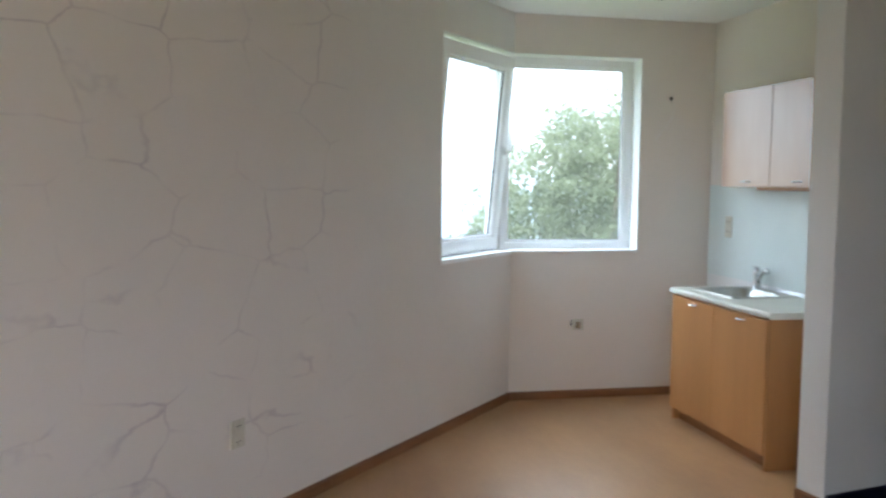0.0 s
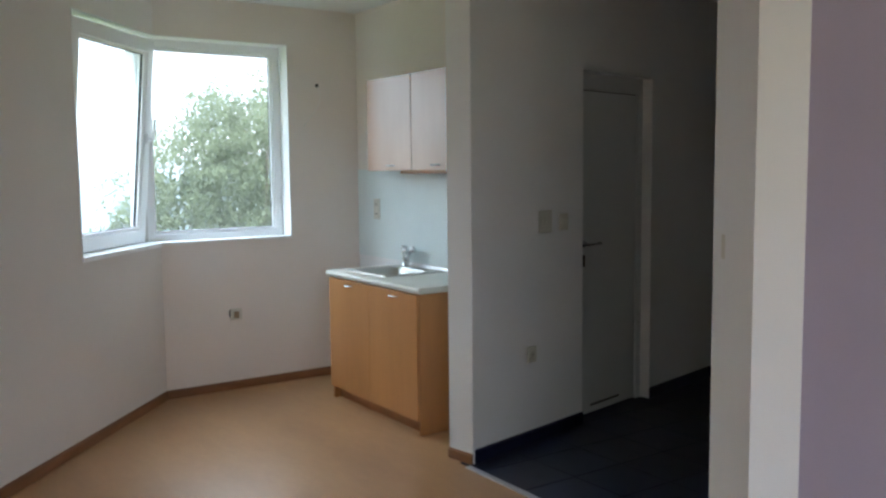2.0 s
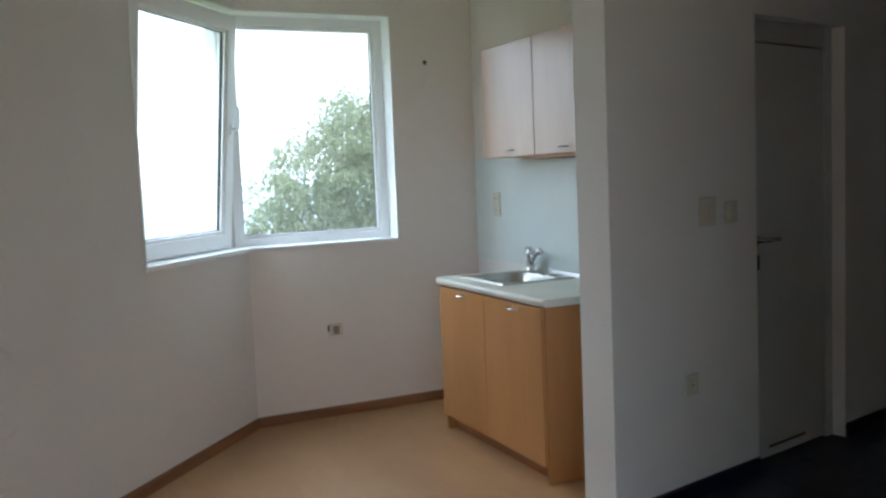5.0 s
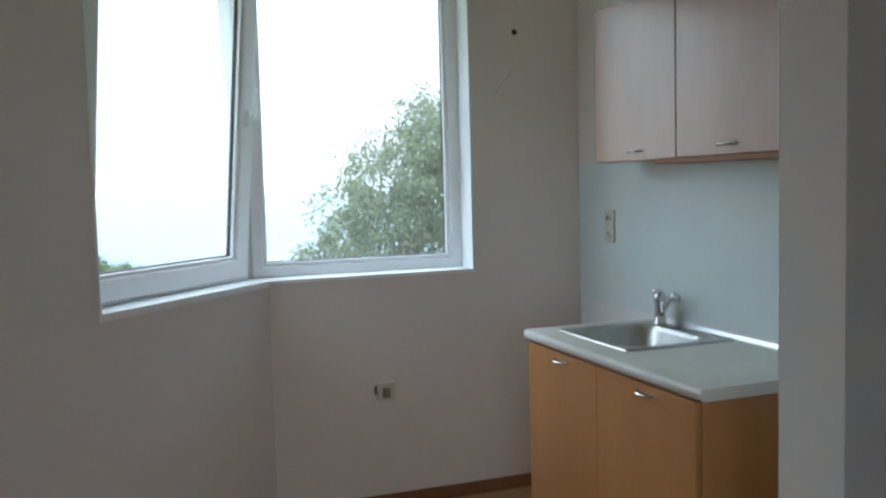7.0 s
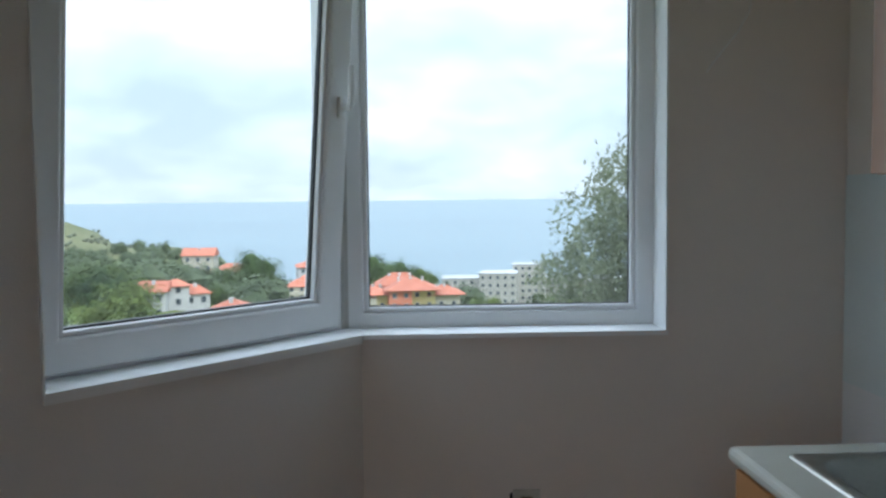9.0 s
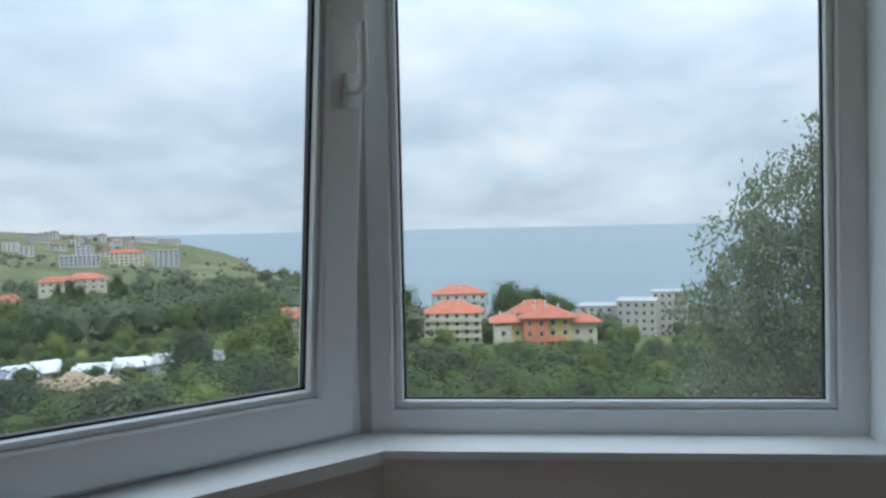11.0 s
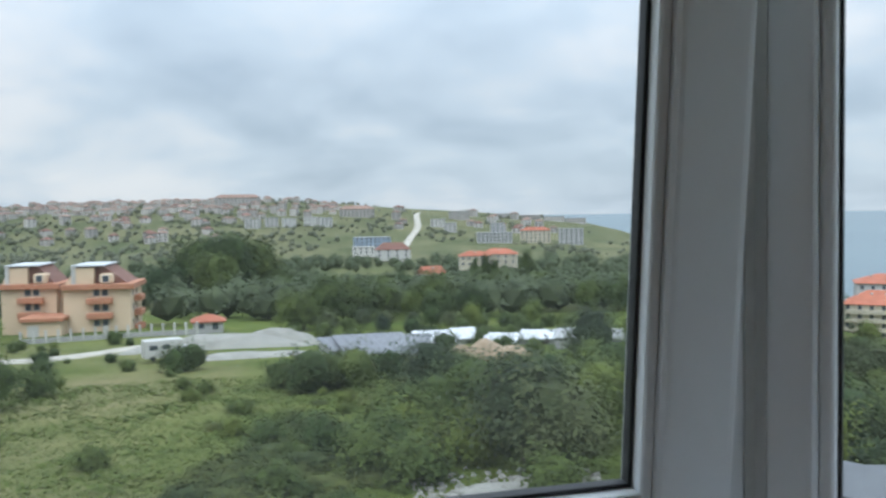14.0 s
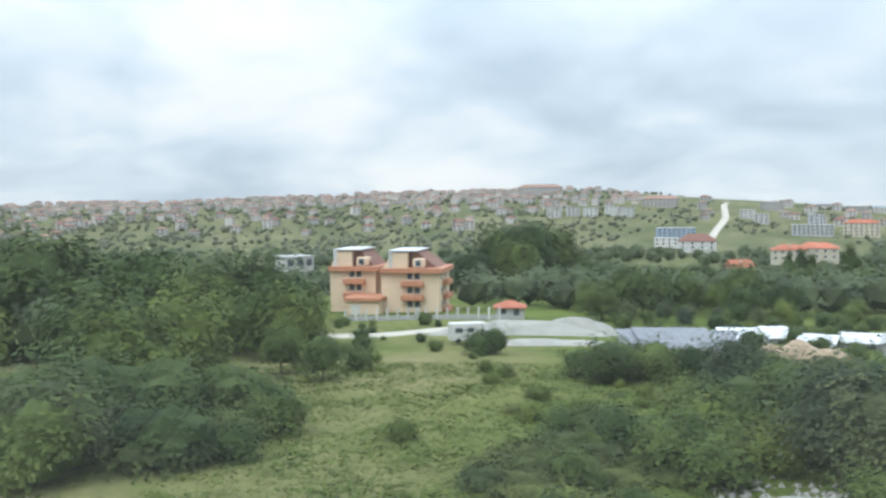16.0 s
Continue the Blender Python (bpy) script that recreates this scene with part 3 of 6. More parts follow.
# inset sink: flat rim, round-bowed basin with drain
sink = thing("sink", pose((SX + SXE) / 2, (SY + SYE) / 2, 0.872), "inset stainless steel sink set into the worktop", "sink")
hx, hy = (SXE - SX) / 2, (SYE - SY) / 2


def rrect(ax, ay, r, z, n=6, cx=0.0, cy=0.0):
    out = []
    for sx, sy, a0 in ((1, 1, 0), (-1, 1, 90), (-1, -1, 180), (1, -1, 270)):
        for i in range(n + 1):
            t = radians(a0 + 90 * i / n)
            out.append((cx + sx * (ax - r) + r * math.cos(t), cy + sy * (ay - r) + r * math.sin(t), z))
    return out


def loft(bm, rings, close_end=True):
    vs = [[bm.verts.new(p) for p in ring] for ring in rings]
    k = len(vs[0])
    for u, v in zip(vs, vs[1:]):
        for i in range(k):
            bm.faces.new((u[i], u[(i + 1) % k], v[(i + 1) % k], v[i]))
    if close_end:
        bm.faces.new(vs[-1])
    return bm


bm = bmesh.new()
loft(bm, [rrect(hx, hy, 0.015, 0.0), rrect(hx - 0.004, hy - 0.004, 0.014, 0.006), rrect(hx - 0.045, hy - 0.035, 0.10, 0.005, cx=-0.012),
          rrect(hx - 0.050, hy - 0.040, 0.10, 0.000, cx=-0.012), rrect(hx - 0.058, hy - 0.048, 0.10, -0.02, cx=-0.012),
          rrect(hx - 0.075, hy - 0.065, 0.10, -0.125, cx=-0.012), rrect(hx - 0.10, hy - 0.09, 0.09, -0.145, cx=-0.012), rrect(0.03, 0.03, 0.029, -0.148, cx=-0.012)])
part("basin", bm, M_STEEL, sink, "brushed steel basin and rim", True)
bm = bmesh.new()
lathe(bm, [(0.028, 0), (0.030, 0.002), (0.026, 0.005), (0.012, 0.004)], 20, pose(-0.012, 0, -0.147))
part("drain", bm, M_CHROME, sink, "round chrome drain", True)
bm = bmesh.new()
lathe(bm, [(0.016, 0), (0.016, 0.004), (0.011, 0.007)], 16, pose(0.02, -hy + 0.058, -0.05, -82))
part("overflow", bm, M_SOCKET_DARK, sink, "dark overflow hole")

tap = thing("mixer_tap", pose(3.478, 4.735, 0.878), "chrome single-lever mixer tap at the sink's rear corner", "tap")
bm = bmesh.new()
lathe(bm, [(0.028, 0), (0.028, 0.006), (0.024, 0.012), (0.023, 0.085), (0.026, 0.09), (0.026, 0.116), (0.020, 0.126), (0.006, 0.126)], 20)
part("body", bm, M_CHROME, tap, "", True)
bm = bmesh.new()
tube(bm, [(0, 0, 0.03), (-0.006, -0.045, 0.075), (-0.012, -0.092, 0.115), (-0.014, -0.118, 0.126), (-0.016, -0.136, 0.116)], [0.014, 0.013, 0.014, 0.018, 0.018], 12)
part("spout", bm, M_CHROME, tap, "", True)
bm = bmesh.new()
tube(bm, [(0, 0, 0.118), (0.012, 0.012, 0.132), (-0.010, -0.006, 0.138), (-0.05, -0.03, 0.140)], [0.014, 0.012, 0.008, 0.006], 10)
part("lever", bm, M_CHROME, tap, "", True)

strip = thing("upstand_strip", pose(KX, 3.76, 0.872), "aluminium sealing strip between worktop and wall", "strip")
bm = bmesh.new()
p = [(-0.016, 0.0), (-0.016, 0.004), (-0.006, 0.018), (0.0, 0.020), (0.0, 0.0)]
a = [bm.verts.new((x, 0, z)) for x, z in p]
b = [bm.verts.new((x, 1.06, z)) for x, z in p]
for i in range(5):
    bm.faces.new((a[i], a[(i + 1) % 5], b[(i + 1) % 5], b[i]))
bm.faces.new(a[::-1])
bm.faces.new(b)
part("profile", bm, M_ALU, strip)
setting("trim_splashback", cube(KX - 0.004, KX, 3.53, 5.498, 0.90, 1.545), M_SPLASH, "pale blue-green splashback panel behind the sink")
setting("trim_kitchen_lower", cube(KX - 0.003, KX, 3.53, 5.498, 0.0, 0.90), M_WALL_WHITE, "white painted lower kitchen wall")


def wall_cabinet(y0, y1, yh):
    c = thing("wall_cabinet", pose(KX, y0, 1.535), "glossy beech wall cabinet hanging over the sink, doors tinted for reflected sky", "cabinet", "wall cabinets")
    w, h, d = y1 - y0, 0.622, KX - 3.327
    bm = bmesh.new()
    for a0, a1 in ((0, 0.016), (w - 0.016, w)):
        box(bm, -d + 0.018, 0, a0, a1, 0, h, 0.001)
    for a0, a1 in ((0, 0.016), (h - 0.016, h)):
        box(bm, -d + 0.018, 0, 0.016, w - 0.016, a0, a1)
    box(bm, -0.006, 0, 0.016, w - 0.016, 0.016, h - 0.016)
    part("body", bm, M_BEECH, c)
    dr = part("door", cube(-d, -d + 0.017, 0.002, w - 0.002, 0.002, h - 0.002, 0.002), M_BEECH_UP, c)
    bow_handle("handle", dr, -d, yh - y0, 0.035)


wall_cabinet(4.405, 4.972, 4.66)
wall_cabinet(3.835, 4.402, 4.12)
hood = thing("under_cabinet_shelf", pose(KX, 3.836, 1.535), "dark brown board under the wall cabinet", "shelf")
part("board", cube(-0.205, -0.02, 0, 0.72, -0.018, -0.001, 0.002), M_BEECH_EDGE, hood)


# ---- sockets, switches, wire ----
def plate(name, m, w, h, label, category, kind):
    """Plate in the local xz plane, y into the wall."""
    t = thing(name, m, label, category)
    part("plate", cube(-w / 2, w / 2, -0.010, 0, -h / 2, h / 2, 0.004), M_SOCKET, t)
    if kind == "socket":
        for k in ((0,) if h < 0.1 else (-0.035, 0.035)):
            bm = bmesh.new()
            lathe(bm, [(0.021, 0.0), (0.021, 0.004), (0.018, 0.004), (0.017, 0.001)], 20, pose(0, -0.010, k, 90))
            part("socket_ring", bm, M_SOCKET, t, "", True)
            bm = bmesh.new()
            for q in (-0.009, 0.009):
                lathe(bm, [(0.003, 0), (0.003, 0.0035)], 8, pose(q, -0.011, k, 90))
            part("pin_hole", bm, M_SOCKET_DARK, t, "dark pin holes")
    if kind == "switch":
        for k in ((0,) if w < 0.09 else (-0.02, 0.02)):
            part("rocker", cube(k - (0.026 if w < 0.09 else 0.018), k + (0.026 if w < 0.09 else 0.018), -0.016, -0.009, -0.027, 0.027, 0.003), M_SOCKET, t)
    return t


def e_pose(s, z):
    x, y = on_e(s)
    return pose(x, y, z, 0, 0, math.degrees(math.atan2(ED.y, ED.x)))


plate("wall_socket", pose(KX - 0.004, 5.21, 1.255, 0, 0, -90), 0.08, 0.15, "ivory double socket on the splashback", "socket", "socket")
s2 = plate("wall_socket", pose(2.535, 5.50, 0.537), 0.085, 0.08, "ivory socket with a missing cover below the window", "socket", "socket")
part("bare_contact", cube(-0.052, -0.044, -0.010, 0, -0.012, 0.030, 0.002), M_SOCKET_DARK, s2, "dark bare contact")
part("open_insert", cube(-0.018, 0.018, -0.0175, -0.010, -0.028, 0.020, 0.003), M_SOCKET_BROWN, s2, "brown open insert")
m_rot = math.degrees(math.atan2(-U.y, -U.x))
pl = on_l(2.75)
plate("wall_socket", pose(pl.x, pl.y, 0.445, 0, 0, m_rot), 0.085, 0.125, "ivory double socket on the veined wallpaper", "socket", "socket")
plate("light_switch", e_pose(0.612, 1.245), 0.115, 0.125, "ivory double switch plate on the hall wall", "switch", "switch")
plate("light_switch", e_pose(0.786, 1.235), 0.08, 0.095, "small ivory switch beside the hall door", "switch", "switch")
plate("wall_socket", e_pose(0.488, 0.508), 0.08, 0.09, "ivory socket low on the hall wall", "socket", "socket")
ps = P1 + (P2 - P1) * 0.68
plate("light_switch", pose(ps.x, ps.y, 1.295, 0, 0, 55.5), 0.08, 0.085, "ivory switch on the slanting wing wall", "switch", "switch")

wire = thing("hanging_wire", pose(3.208, 5.50, 2.162), "thin white wire hanging from a hole in the wall", "wire")
bm = bmesh.new()
lathe(bm, [(0.014, 0), (0.012, 0.003), (0.004, 0.004)], 12, pose(0, 0, 0, 90))
part("hole", bm, M_SOCKET_DARK, wire, "dark cable hole")
bm = bmesh.new()
tube(bm, [(0.004, -0.004, -0.01), (0.020, -0.012, -0.06), (0.014, -0.012, -0.12), (-0.02, -0.010, -0.18), (-0.07, -0.008, -0.24), (-0.115, -0.004, -0.30)], 0.002, 6)
part("wire", bm, M_WALL_WHITE, wire, "white wire", True)

lamp = thing("ceiling_light", pose(2.69, 4.60, CEIL), "small round grey light fitting on the ceiling", "ceiling light")
bm = bmesh.new()
lathe(bm, [(0.100, 0), (0.100, -0.012), (0.085, -0.026), (0.030, -0.030)], 24)
part("base", bm, M_DOOR, lamp, "", True)
bm = bmesh.new()
lathe(bm, [(0.028, -0.029), (0.026, -0.045), (0.012, -0.052)], 16)
part("cable_gland", bm, M_SOCKET_DARK, lamp, "dark cable gland", True)

# ---- hall door ----
door = new("door_1")
door.matrix_basis = e_pose(D0, 0)
tagged(door, "closed grey-white hall door in a white frame", "door", "", "structure")
DW, DD = D1 - D0, 0.07
bm = bmesh.new()
for x0, x1 in ((0.0, 0.06), (DW - 0.06, DW)):
    box(bm, x0, x1, DD, DD + 0.08, 0, DH, 0.003)
box(bm, 0.06, DW - 0.06, DD, DD + 0.08, DH - 0.10, DH, 0.003)
part("door_frame", bm, M_DOOR, door)
leaf = part("door_leaf", cube(0.066, DW - 0.066, DD + 0.006, DD + 0.045, 0.012, DH - 0.108, 0.003), M_DOOR, door)
bm = bmesh.new()
lathe(bm, [(0.024, 0), (0.024, 0.006), (0.010, 0.010), (0.009, 0.045)], 14, pose(0.115, DD + 0.006, 1.08, 90))
tube(bm, [(0.115, DD - 0.038, 1.08), (0.15, DD - 0.042, 1.08), (0.235, DD - 0.040, 1.078)], 0.009, 10)
part("door_handle", bm, M_CHROME, leaf, "brushed metal door handle", True)
part("lock_plate", cube(0.100, 0.130, DD + 0.001, DD + 0.007, 0.94, 1.01, 0.004), M_SOCKET_DARK, leaf, "dark lock plate")
part("vent_slot", cube(0.20, 0.52, DD + 0.003, DD + 0.008, 0.055, 0.067), M_SOCKET_DARK, leaf, "dark vent slot at the foot")
# dark strip fills the gap above the leaf as its shade
part("gap_shade_strip", cube(0.066, DW - 0.066, DD + 0.02, DD + 0.04, DH - 0.108, DH - 0.101), M_SOCKET_DARK, door)


# ---- the land outside ----
OX, OY = 2.35, 4.50                                 # the window, from which bearings count
rng = random.Random(7)


def bearing(az, r):
    """The place at az degrees to the left of the y axis, r metres from the window."""
    a = radians(az)
    return OX - r * math.sin(a), OY + r * math.cos(a)


def smooth(t):
    t = min(1.0, max(0.0, t))
    return t * t * (3 - 2 * t)


CREST_AZ = (-60, 10, 18, 21, 24, 30, 36, 43, 52, 65, 80, 130)
CREST_Z = (-60, -58, -54, -27, -12, -1, 10, 20, 17, 9, 1, 0)


def sea_level(r):
    return -48 + 28.5 * min(1.0, max(0.0, (r - 300) / 4600))


def ground(x, y):
    dx, dy = x - OX, y - OY
    r = math.hypot(dx, dy)
    az = math.degrees(math.atan2(-dx, dy))
    if az > 135:
        az -= 360
    land = smooth((az - 4) / 12)
    valley = -9.2 - 0.063 * min(r, 430)
    crest = float(np.interp(az, CREST_AZ, CREST_Z))
    s = smooth((r - 560) / 700)
    z_land = valley * (1 - s) + crest * s - max(0, r - 1300) * 0.1
    z_sea = -9.2 - 0.098 * min(r, 480)
    if r > 420:
        z_sea -= 0.05 * (r - 420)
    z = z_sea * (1 - land) + z_land * land
    z += min(1.0, r / 60) * 0.5 * noise.noise(Vector((x * 0.05, y * 0.05, 0))) + min(1.0, r / 500) * 3.0 * noise.noise(Vector((x * 0.008, y * 0.008, 3)))
    return z


def grid_material(name):
    """Meadow, scrub and dry grass in patches."""
    m = bpy.data.materials.new(name)
    m.use_nodes = True
    nt = m.node_tree
    b = nt.nodes["Principled BSDF"]
    a = ramp_nodes(nt, noise_fac(nt, 0.055, 7, 0.65), (0.077, 0.108, 0.026), (0.146, 0.172, 0.046), 0.35, 0.65)
    dry = ramp_nodes(nt, noise_fac(nt, 0.011, 5, 0.6), (0, 0, 0), (1, 1, 1), 0.46, 0.62)
    col = mix_rgb(nt, dry, a, (0.215, 0.19, 0.105))
    # the hillside beyond the valley is drier, and muted with distance for haze
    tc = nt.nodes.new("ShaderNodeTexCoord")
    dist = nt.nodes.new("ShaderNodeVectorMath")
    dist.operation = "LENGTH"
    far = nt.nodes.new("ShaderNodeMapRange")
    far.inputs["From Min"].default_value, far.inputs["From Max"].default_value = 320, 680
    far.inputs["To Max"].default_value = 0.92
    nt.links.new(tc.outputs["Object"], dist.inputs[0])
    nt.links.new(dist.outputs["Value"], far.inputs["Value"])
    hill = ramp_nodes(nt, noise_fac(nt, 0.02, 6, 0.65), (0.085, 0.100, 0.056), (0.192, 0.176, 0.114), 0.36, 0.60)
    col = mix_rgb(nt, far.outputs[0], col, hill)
    streak = ramp_nodes(nt, noise_fac(nt, 0.3, 5, 0.65), (0.72, 0.80, 0.62), (1.15, 1.1, 1.05), 0.3, 0.68)
    col = mix_rgb(nt, 1.0, col, streak, "MULTIPLY")
    fine = ramp_nodes(nt, noise_fac(nt, 1.4, 6, 0.75), (0.68, 0.72, 0.62), (1.12, 1.12, 1.08), 0.3, 0.7)
    nt.links.new(mix_rgb(nt, 1.0, col, fine, "MULTIPLY"), b.inputs["Base Color"])
    b.inputs["Roughness"].default_value = 0.95
    b.inputs["Specular IOR Level"].default_value = 0.1
    bp = nt.nodes.new("ShaderNodeBump")
    bp.inputs["Strength"].default_value, bp.inputs["Distance"].default_value = 0.8, 0.25
    nt.links.new(noise_fac(nt, 1.4, 6, 0.75), bp.inputs["Height"])
    nt.links.new(bp.outputs["Normal"], b.inputs["Normal"])
    return m


M_GROUND = grid_material("meadow_ground")


def water_material():
    m = bpy.data.materials.new("sea_water")
    m.use_nodes = True
    nt = m.node_tree
    b = nt.nodes["Principled BSDF"]
    nt.links.new(ramp_nodes(nt, noise_fac(nt, 0.004, 6, 0.6, (0.3, 1, 1)), (0.066, 0.118, 0.142), (0.096, 0.155, 0.178)), b.inputs["Base Color"])
    b.inputs["Roughness"].default_value = 0.36
    b.inputs["Specular IOR Level"].default_value = 0.4
    bp = nt.nodes.new("ShaderNodeBump")
    bp.inputs["Strength"].default_value, bp.inputs["Distance"].default_value = 0.5, 1.0
    nt.links.new(noise_fac(nt, 0.09, 6, 0.7, (0.5, 1, 1)), bp.inputs["Height"])
    nt.links.new(bp.outputs["Normal"], b.inputs["Normal"])
    return m


def polar_sheet(name, azs, rs, height, mat, label):
    vs, fs = [], []
    for az in azs:
        for r in rs:
            x, y = bearing(az, r)
            vs.append((x, y, height(x, y, r)))
    n = len(rs)
    for i in range(len(azs) - 1):
        for j in range(n - 1):
            fs.append((i * n + j, i * n + j + 1, (i + 1) * n + j + 1, (i + 1) * n + j))
    me = bpy.data.meshes.new(name)
    me.from_pydata(vs, [], fs)
    me.materials.append(mat)
    for p in me.polygons:
        p.use_smooth = True
    return tagged(new(name, me), label, "", "", "structure")


rs = [0.3 * 1.085 ** i for i in range(107)]
azs = [-180 + 10 * i for i in range(12)] + [-60 + 1.5 * i for i in range(108)] + [105 + 15 * i for i in range(6)]
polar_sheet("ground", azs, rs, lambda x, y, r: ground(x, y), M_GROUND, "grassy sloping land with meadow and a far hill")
polar_sheet("water", [-100 + 4 * i for i in range(36)], [280, 400, 600, 900, 1300, 1900, 2700, 3700, 4900], lambda x, y, r: sea_level(r), water_material(), "calm grey-blue sea reaching the horizon")

# house wall below and round the flat, seen only from outside
bm = bmesh.new()
for x0, x1, y0, y1 in ((-1.9, 6.9, -2.9, 1.9), (2.1, 6.9, 1.9, 5.7)):
    box(bm, x0, x1, y0, y1, -12.5, -0.13)
setting("wall_lower_floors", bm, M_PLASTER, "plain plastered lower floors of the house")

# ---- plants ----
M_LEAF_NEAR = leaf_material("pale_willow_leaf", (0.171, 0.198, 0.122), (0.252, 0.279, 0.176), 0.12, False, 0.5)
M_LEAF_DARK = leaf_material("dark_foliage", (0.052, 0.081, 0.029), (0.102, 0.136, 0.047), 0.16)
M_LEAF_MID = leaf_material("mid_foliage", (0.071, 0.105, 0.029), (0.139, 0.176, 0.052), 0.16)
M_LEAF_GREY = leaf_material("grey_green_foliage", (0.059, 0.081, 0.044), (0.113, 0.134, 0.077), 0.15)
# leaf colour paled a little, standing in for haze over the valley
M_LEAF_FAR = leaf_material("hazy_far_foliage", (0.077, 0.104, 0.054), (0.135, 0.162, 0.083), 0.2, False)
M_LEAF_SCRUB = leaf_material("bramble_foliage", (0.058, 0.082, 0.029), (0.114, 0.134, 0.050), 0.18)
# hill trees are paler still, haze mixed into their leaf colour
M_LEAF_HILL = leaf_material("haze_paled_foliage", (0.165, 0.182, 0.122), (0.215, 0.228, 0.155), 0.2, False)
M_GRASS = leaf_material("meadow_grass", (0.090, 0.132, 0.026), (0.142, 0.178, 0.040), 0.3, False)
M_BARK = material("grey_brown_bark", (0.13, 0.10, 0.075), 0.3, 2, 14, 0.9, bump=0.6)


def leaf_cloud(seed, n_clumps, per_clump, rx, ry, rz, zc, clump_r, leaf, core=0.0, low=-1.0, slim=0.55, lumpy=0.55):
    """Vertices and faces of leaves in clumps on an uneven ellipsoid, with a darker twiggy core."""
    g = np.random.default_rng(seed)
    d = g.normal(size=(n_clumps, 3))
    d /= np.linalg.norm(d, axis=1)[:, None]
    d[:, 2] = np.where(d[:, 2] < low, -d[:, 2] * 0.5, d[:, 2])
    lump = 0.72 + 0.38 * g.random(n_clumps)
    rad = lump * (0.55 + 0.45 * g.random(n_clumps) ** 0.4)
    rad *= np.array([1 + lumpy * noise.noise(Vector(q) * 1.7 + Vector((seed, 0, 0))) for q in d])
    cen = d * rad[:, None] * np.array((rx, ry, rz)) + np.array((0, 0, zc))
    n = n_clumps * per_clump
    own = np.repeat(cen, per_clump, axis=0)
    off = np.clip(g.normal(size=(n, 3)), -1.8, 1.8) * clump_r * 0.5
    p = own + off
    nrm = (p - np.array((0, 0, zc - rz * 0.3))) / np.array((rx, ry, rz)) + g.normal(size=(n, 3)) * 0.34 + np.array((0, 0, 0.55))
    nrm /= np.linalg.norm(nrm, axis=1)[:, None] + 1e-9
    t = np.cross(nrm, g.normal(size=(n, 3)))
    t /= np.linalg.norm(t, axis=1)[:, None] + 1e-9
    s = np.cross(nrm, t)
    size = leaf * (0.6 + 0.8 * g.random(n))[:, None]
    a, b = p - t * size, p + t * size
    c, e = p + s * size * slim + t * size * 0.1, p - s * size * slim + t * size * 0.1
    if leaf < 0.1:
        vs = np.stack((a, e, b, c), axis=1).reshape(-1, 3)
        fs = np.arange(4 * n).reshape(-1, 4)
    else:
        vs = np.stack((p - (t * 0.75 + s * slim) * size, p - (t * 0.75 - s * slim) * size, b), axis=1).reshape(-1, 3)
        fs = np.arange(3 * n).reshape(-1, 3)
    if core:
        bm = bmesh.new()
        bmesh.ops.create_icosphere(bm, subdivisions=3 if n_clumps > 200 else 2 if rx > 2 and n_clumps > 60 else 1, radius=1.0)
        cv = np.array([v.co * (1 + 0.5 * noise.noise(v.co * 1.7 + Vector((seed, 0, 0)))) for v in bm.verts]) * np.array((rx, ry, rz)) * core + np.array((0, 0, zc))
        bm.verts.index_update()
        cf = [tuple(v.index + len(vs) for v in f.verts) for f in bm.faces]
        bm.free()
        return np.vstack((vs, cv)), [tuple(f) for f in fs] + cf
    return vs, [tuple(f) for f in fs]


def mesh_of(name, vs, fs, mat):
    me = bpy.data.meshes.new(name)
    me.from_pydata([tuple(v) for v in vs], [], fs)
    me.materials.append(mat)
    return me


def trunk_mesh(seed, h, r, limbs, spread, top):
    g = random.Random(seed)
    bm = bmesh.new()
    pts = [Vector((0.04 * h * g.uniform(-1, 1) * i / 5, 0.04 * h * g.uniform(-1, 1) * i / 5, -0.4 + (h + 0.4) * i / 5)) for i in range(6)]
    tube(bm, pts, [r * (1.25 - 0.8 * i / 5) for i in range(6)], 8)
    for k in range(limbs):
        b0 = pts[2 + k % 4]
        a = k * 2.4 + g.uniform(-0.4, 0.4)
        out = Vector((math.cos(a), math.sin(a), 0)) * spread * g.uniform(0.6, 1.0)
        up = Vector((0, 0, 1)) * (top - b0.z) * g.uniform(0.45, 0.9)
        tube(bm, [b0, b0 + out * 0.45 + up * 0.35, b0 + out * 0.8 + up * 0.75, b0 + out + up], [r * 0.5, r * 0.35, r * 0.2, r * 0.07], 6)
    me = bpy.data.meshes.new("trunk")
    bm.to_mesh(me)
    bm.free()
    me.materials.append(M_BARK)
    return me


def plant(name, trunk_me, crown_me, label, category, group=""):
    t = thing(name, Matrix(), label, category, group)
    for nm, me in (("trunk", trunk_me), ("crown", crown_me)):
        if me:
            ob = new(nm, me)
            ob.parent = t
    return t


def stand(ob, az, r, turn=0.0, s=1.0, dz=0.0):
    x, y = bearing(az, r)
    ob.matrix_basis = pose(x, y, ground(x, y) + dz - 0.1, 0, 0, turn) @ Matrix.Scale(s, 4)
    return ob


def stand_copy(src, az, r, turn=0.0, s=1.0, dz=0.0):
    x, y = bearing(az, r)
    src.scale = (s, s, s)
    return copy_thing(src, pose(x, y, ground(x, y) + dz - 0.1, 0, 0, turn))


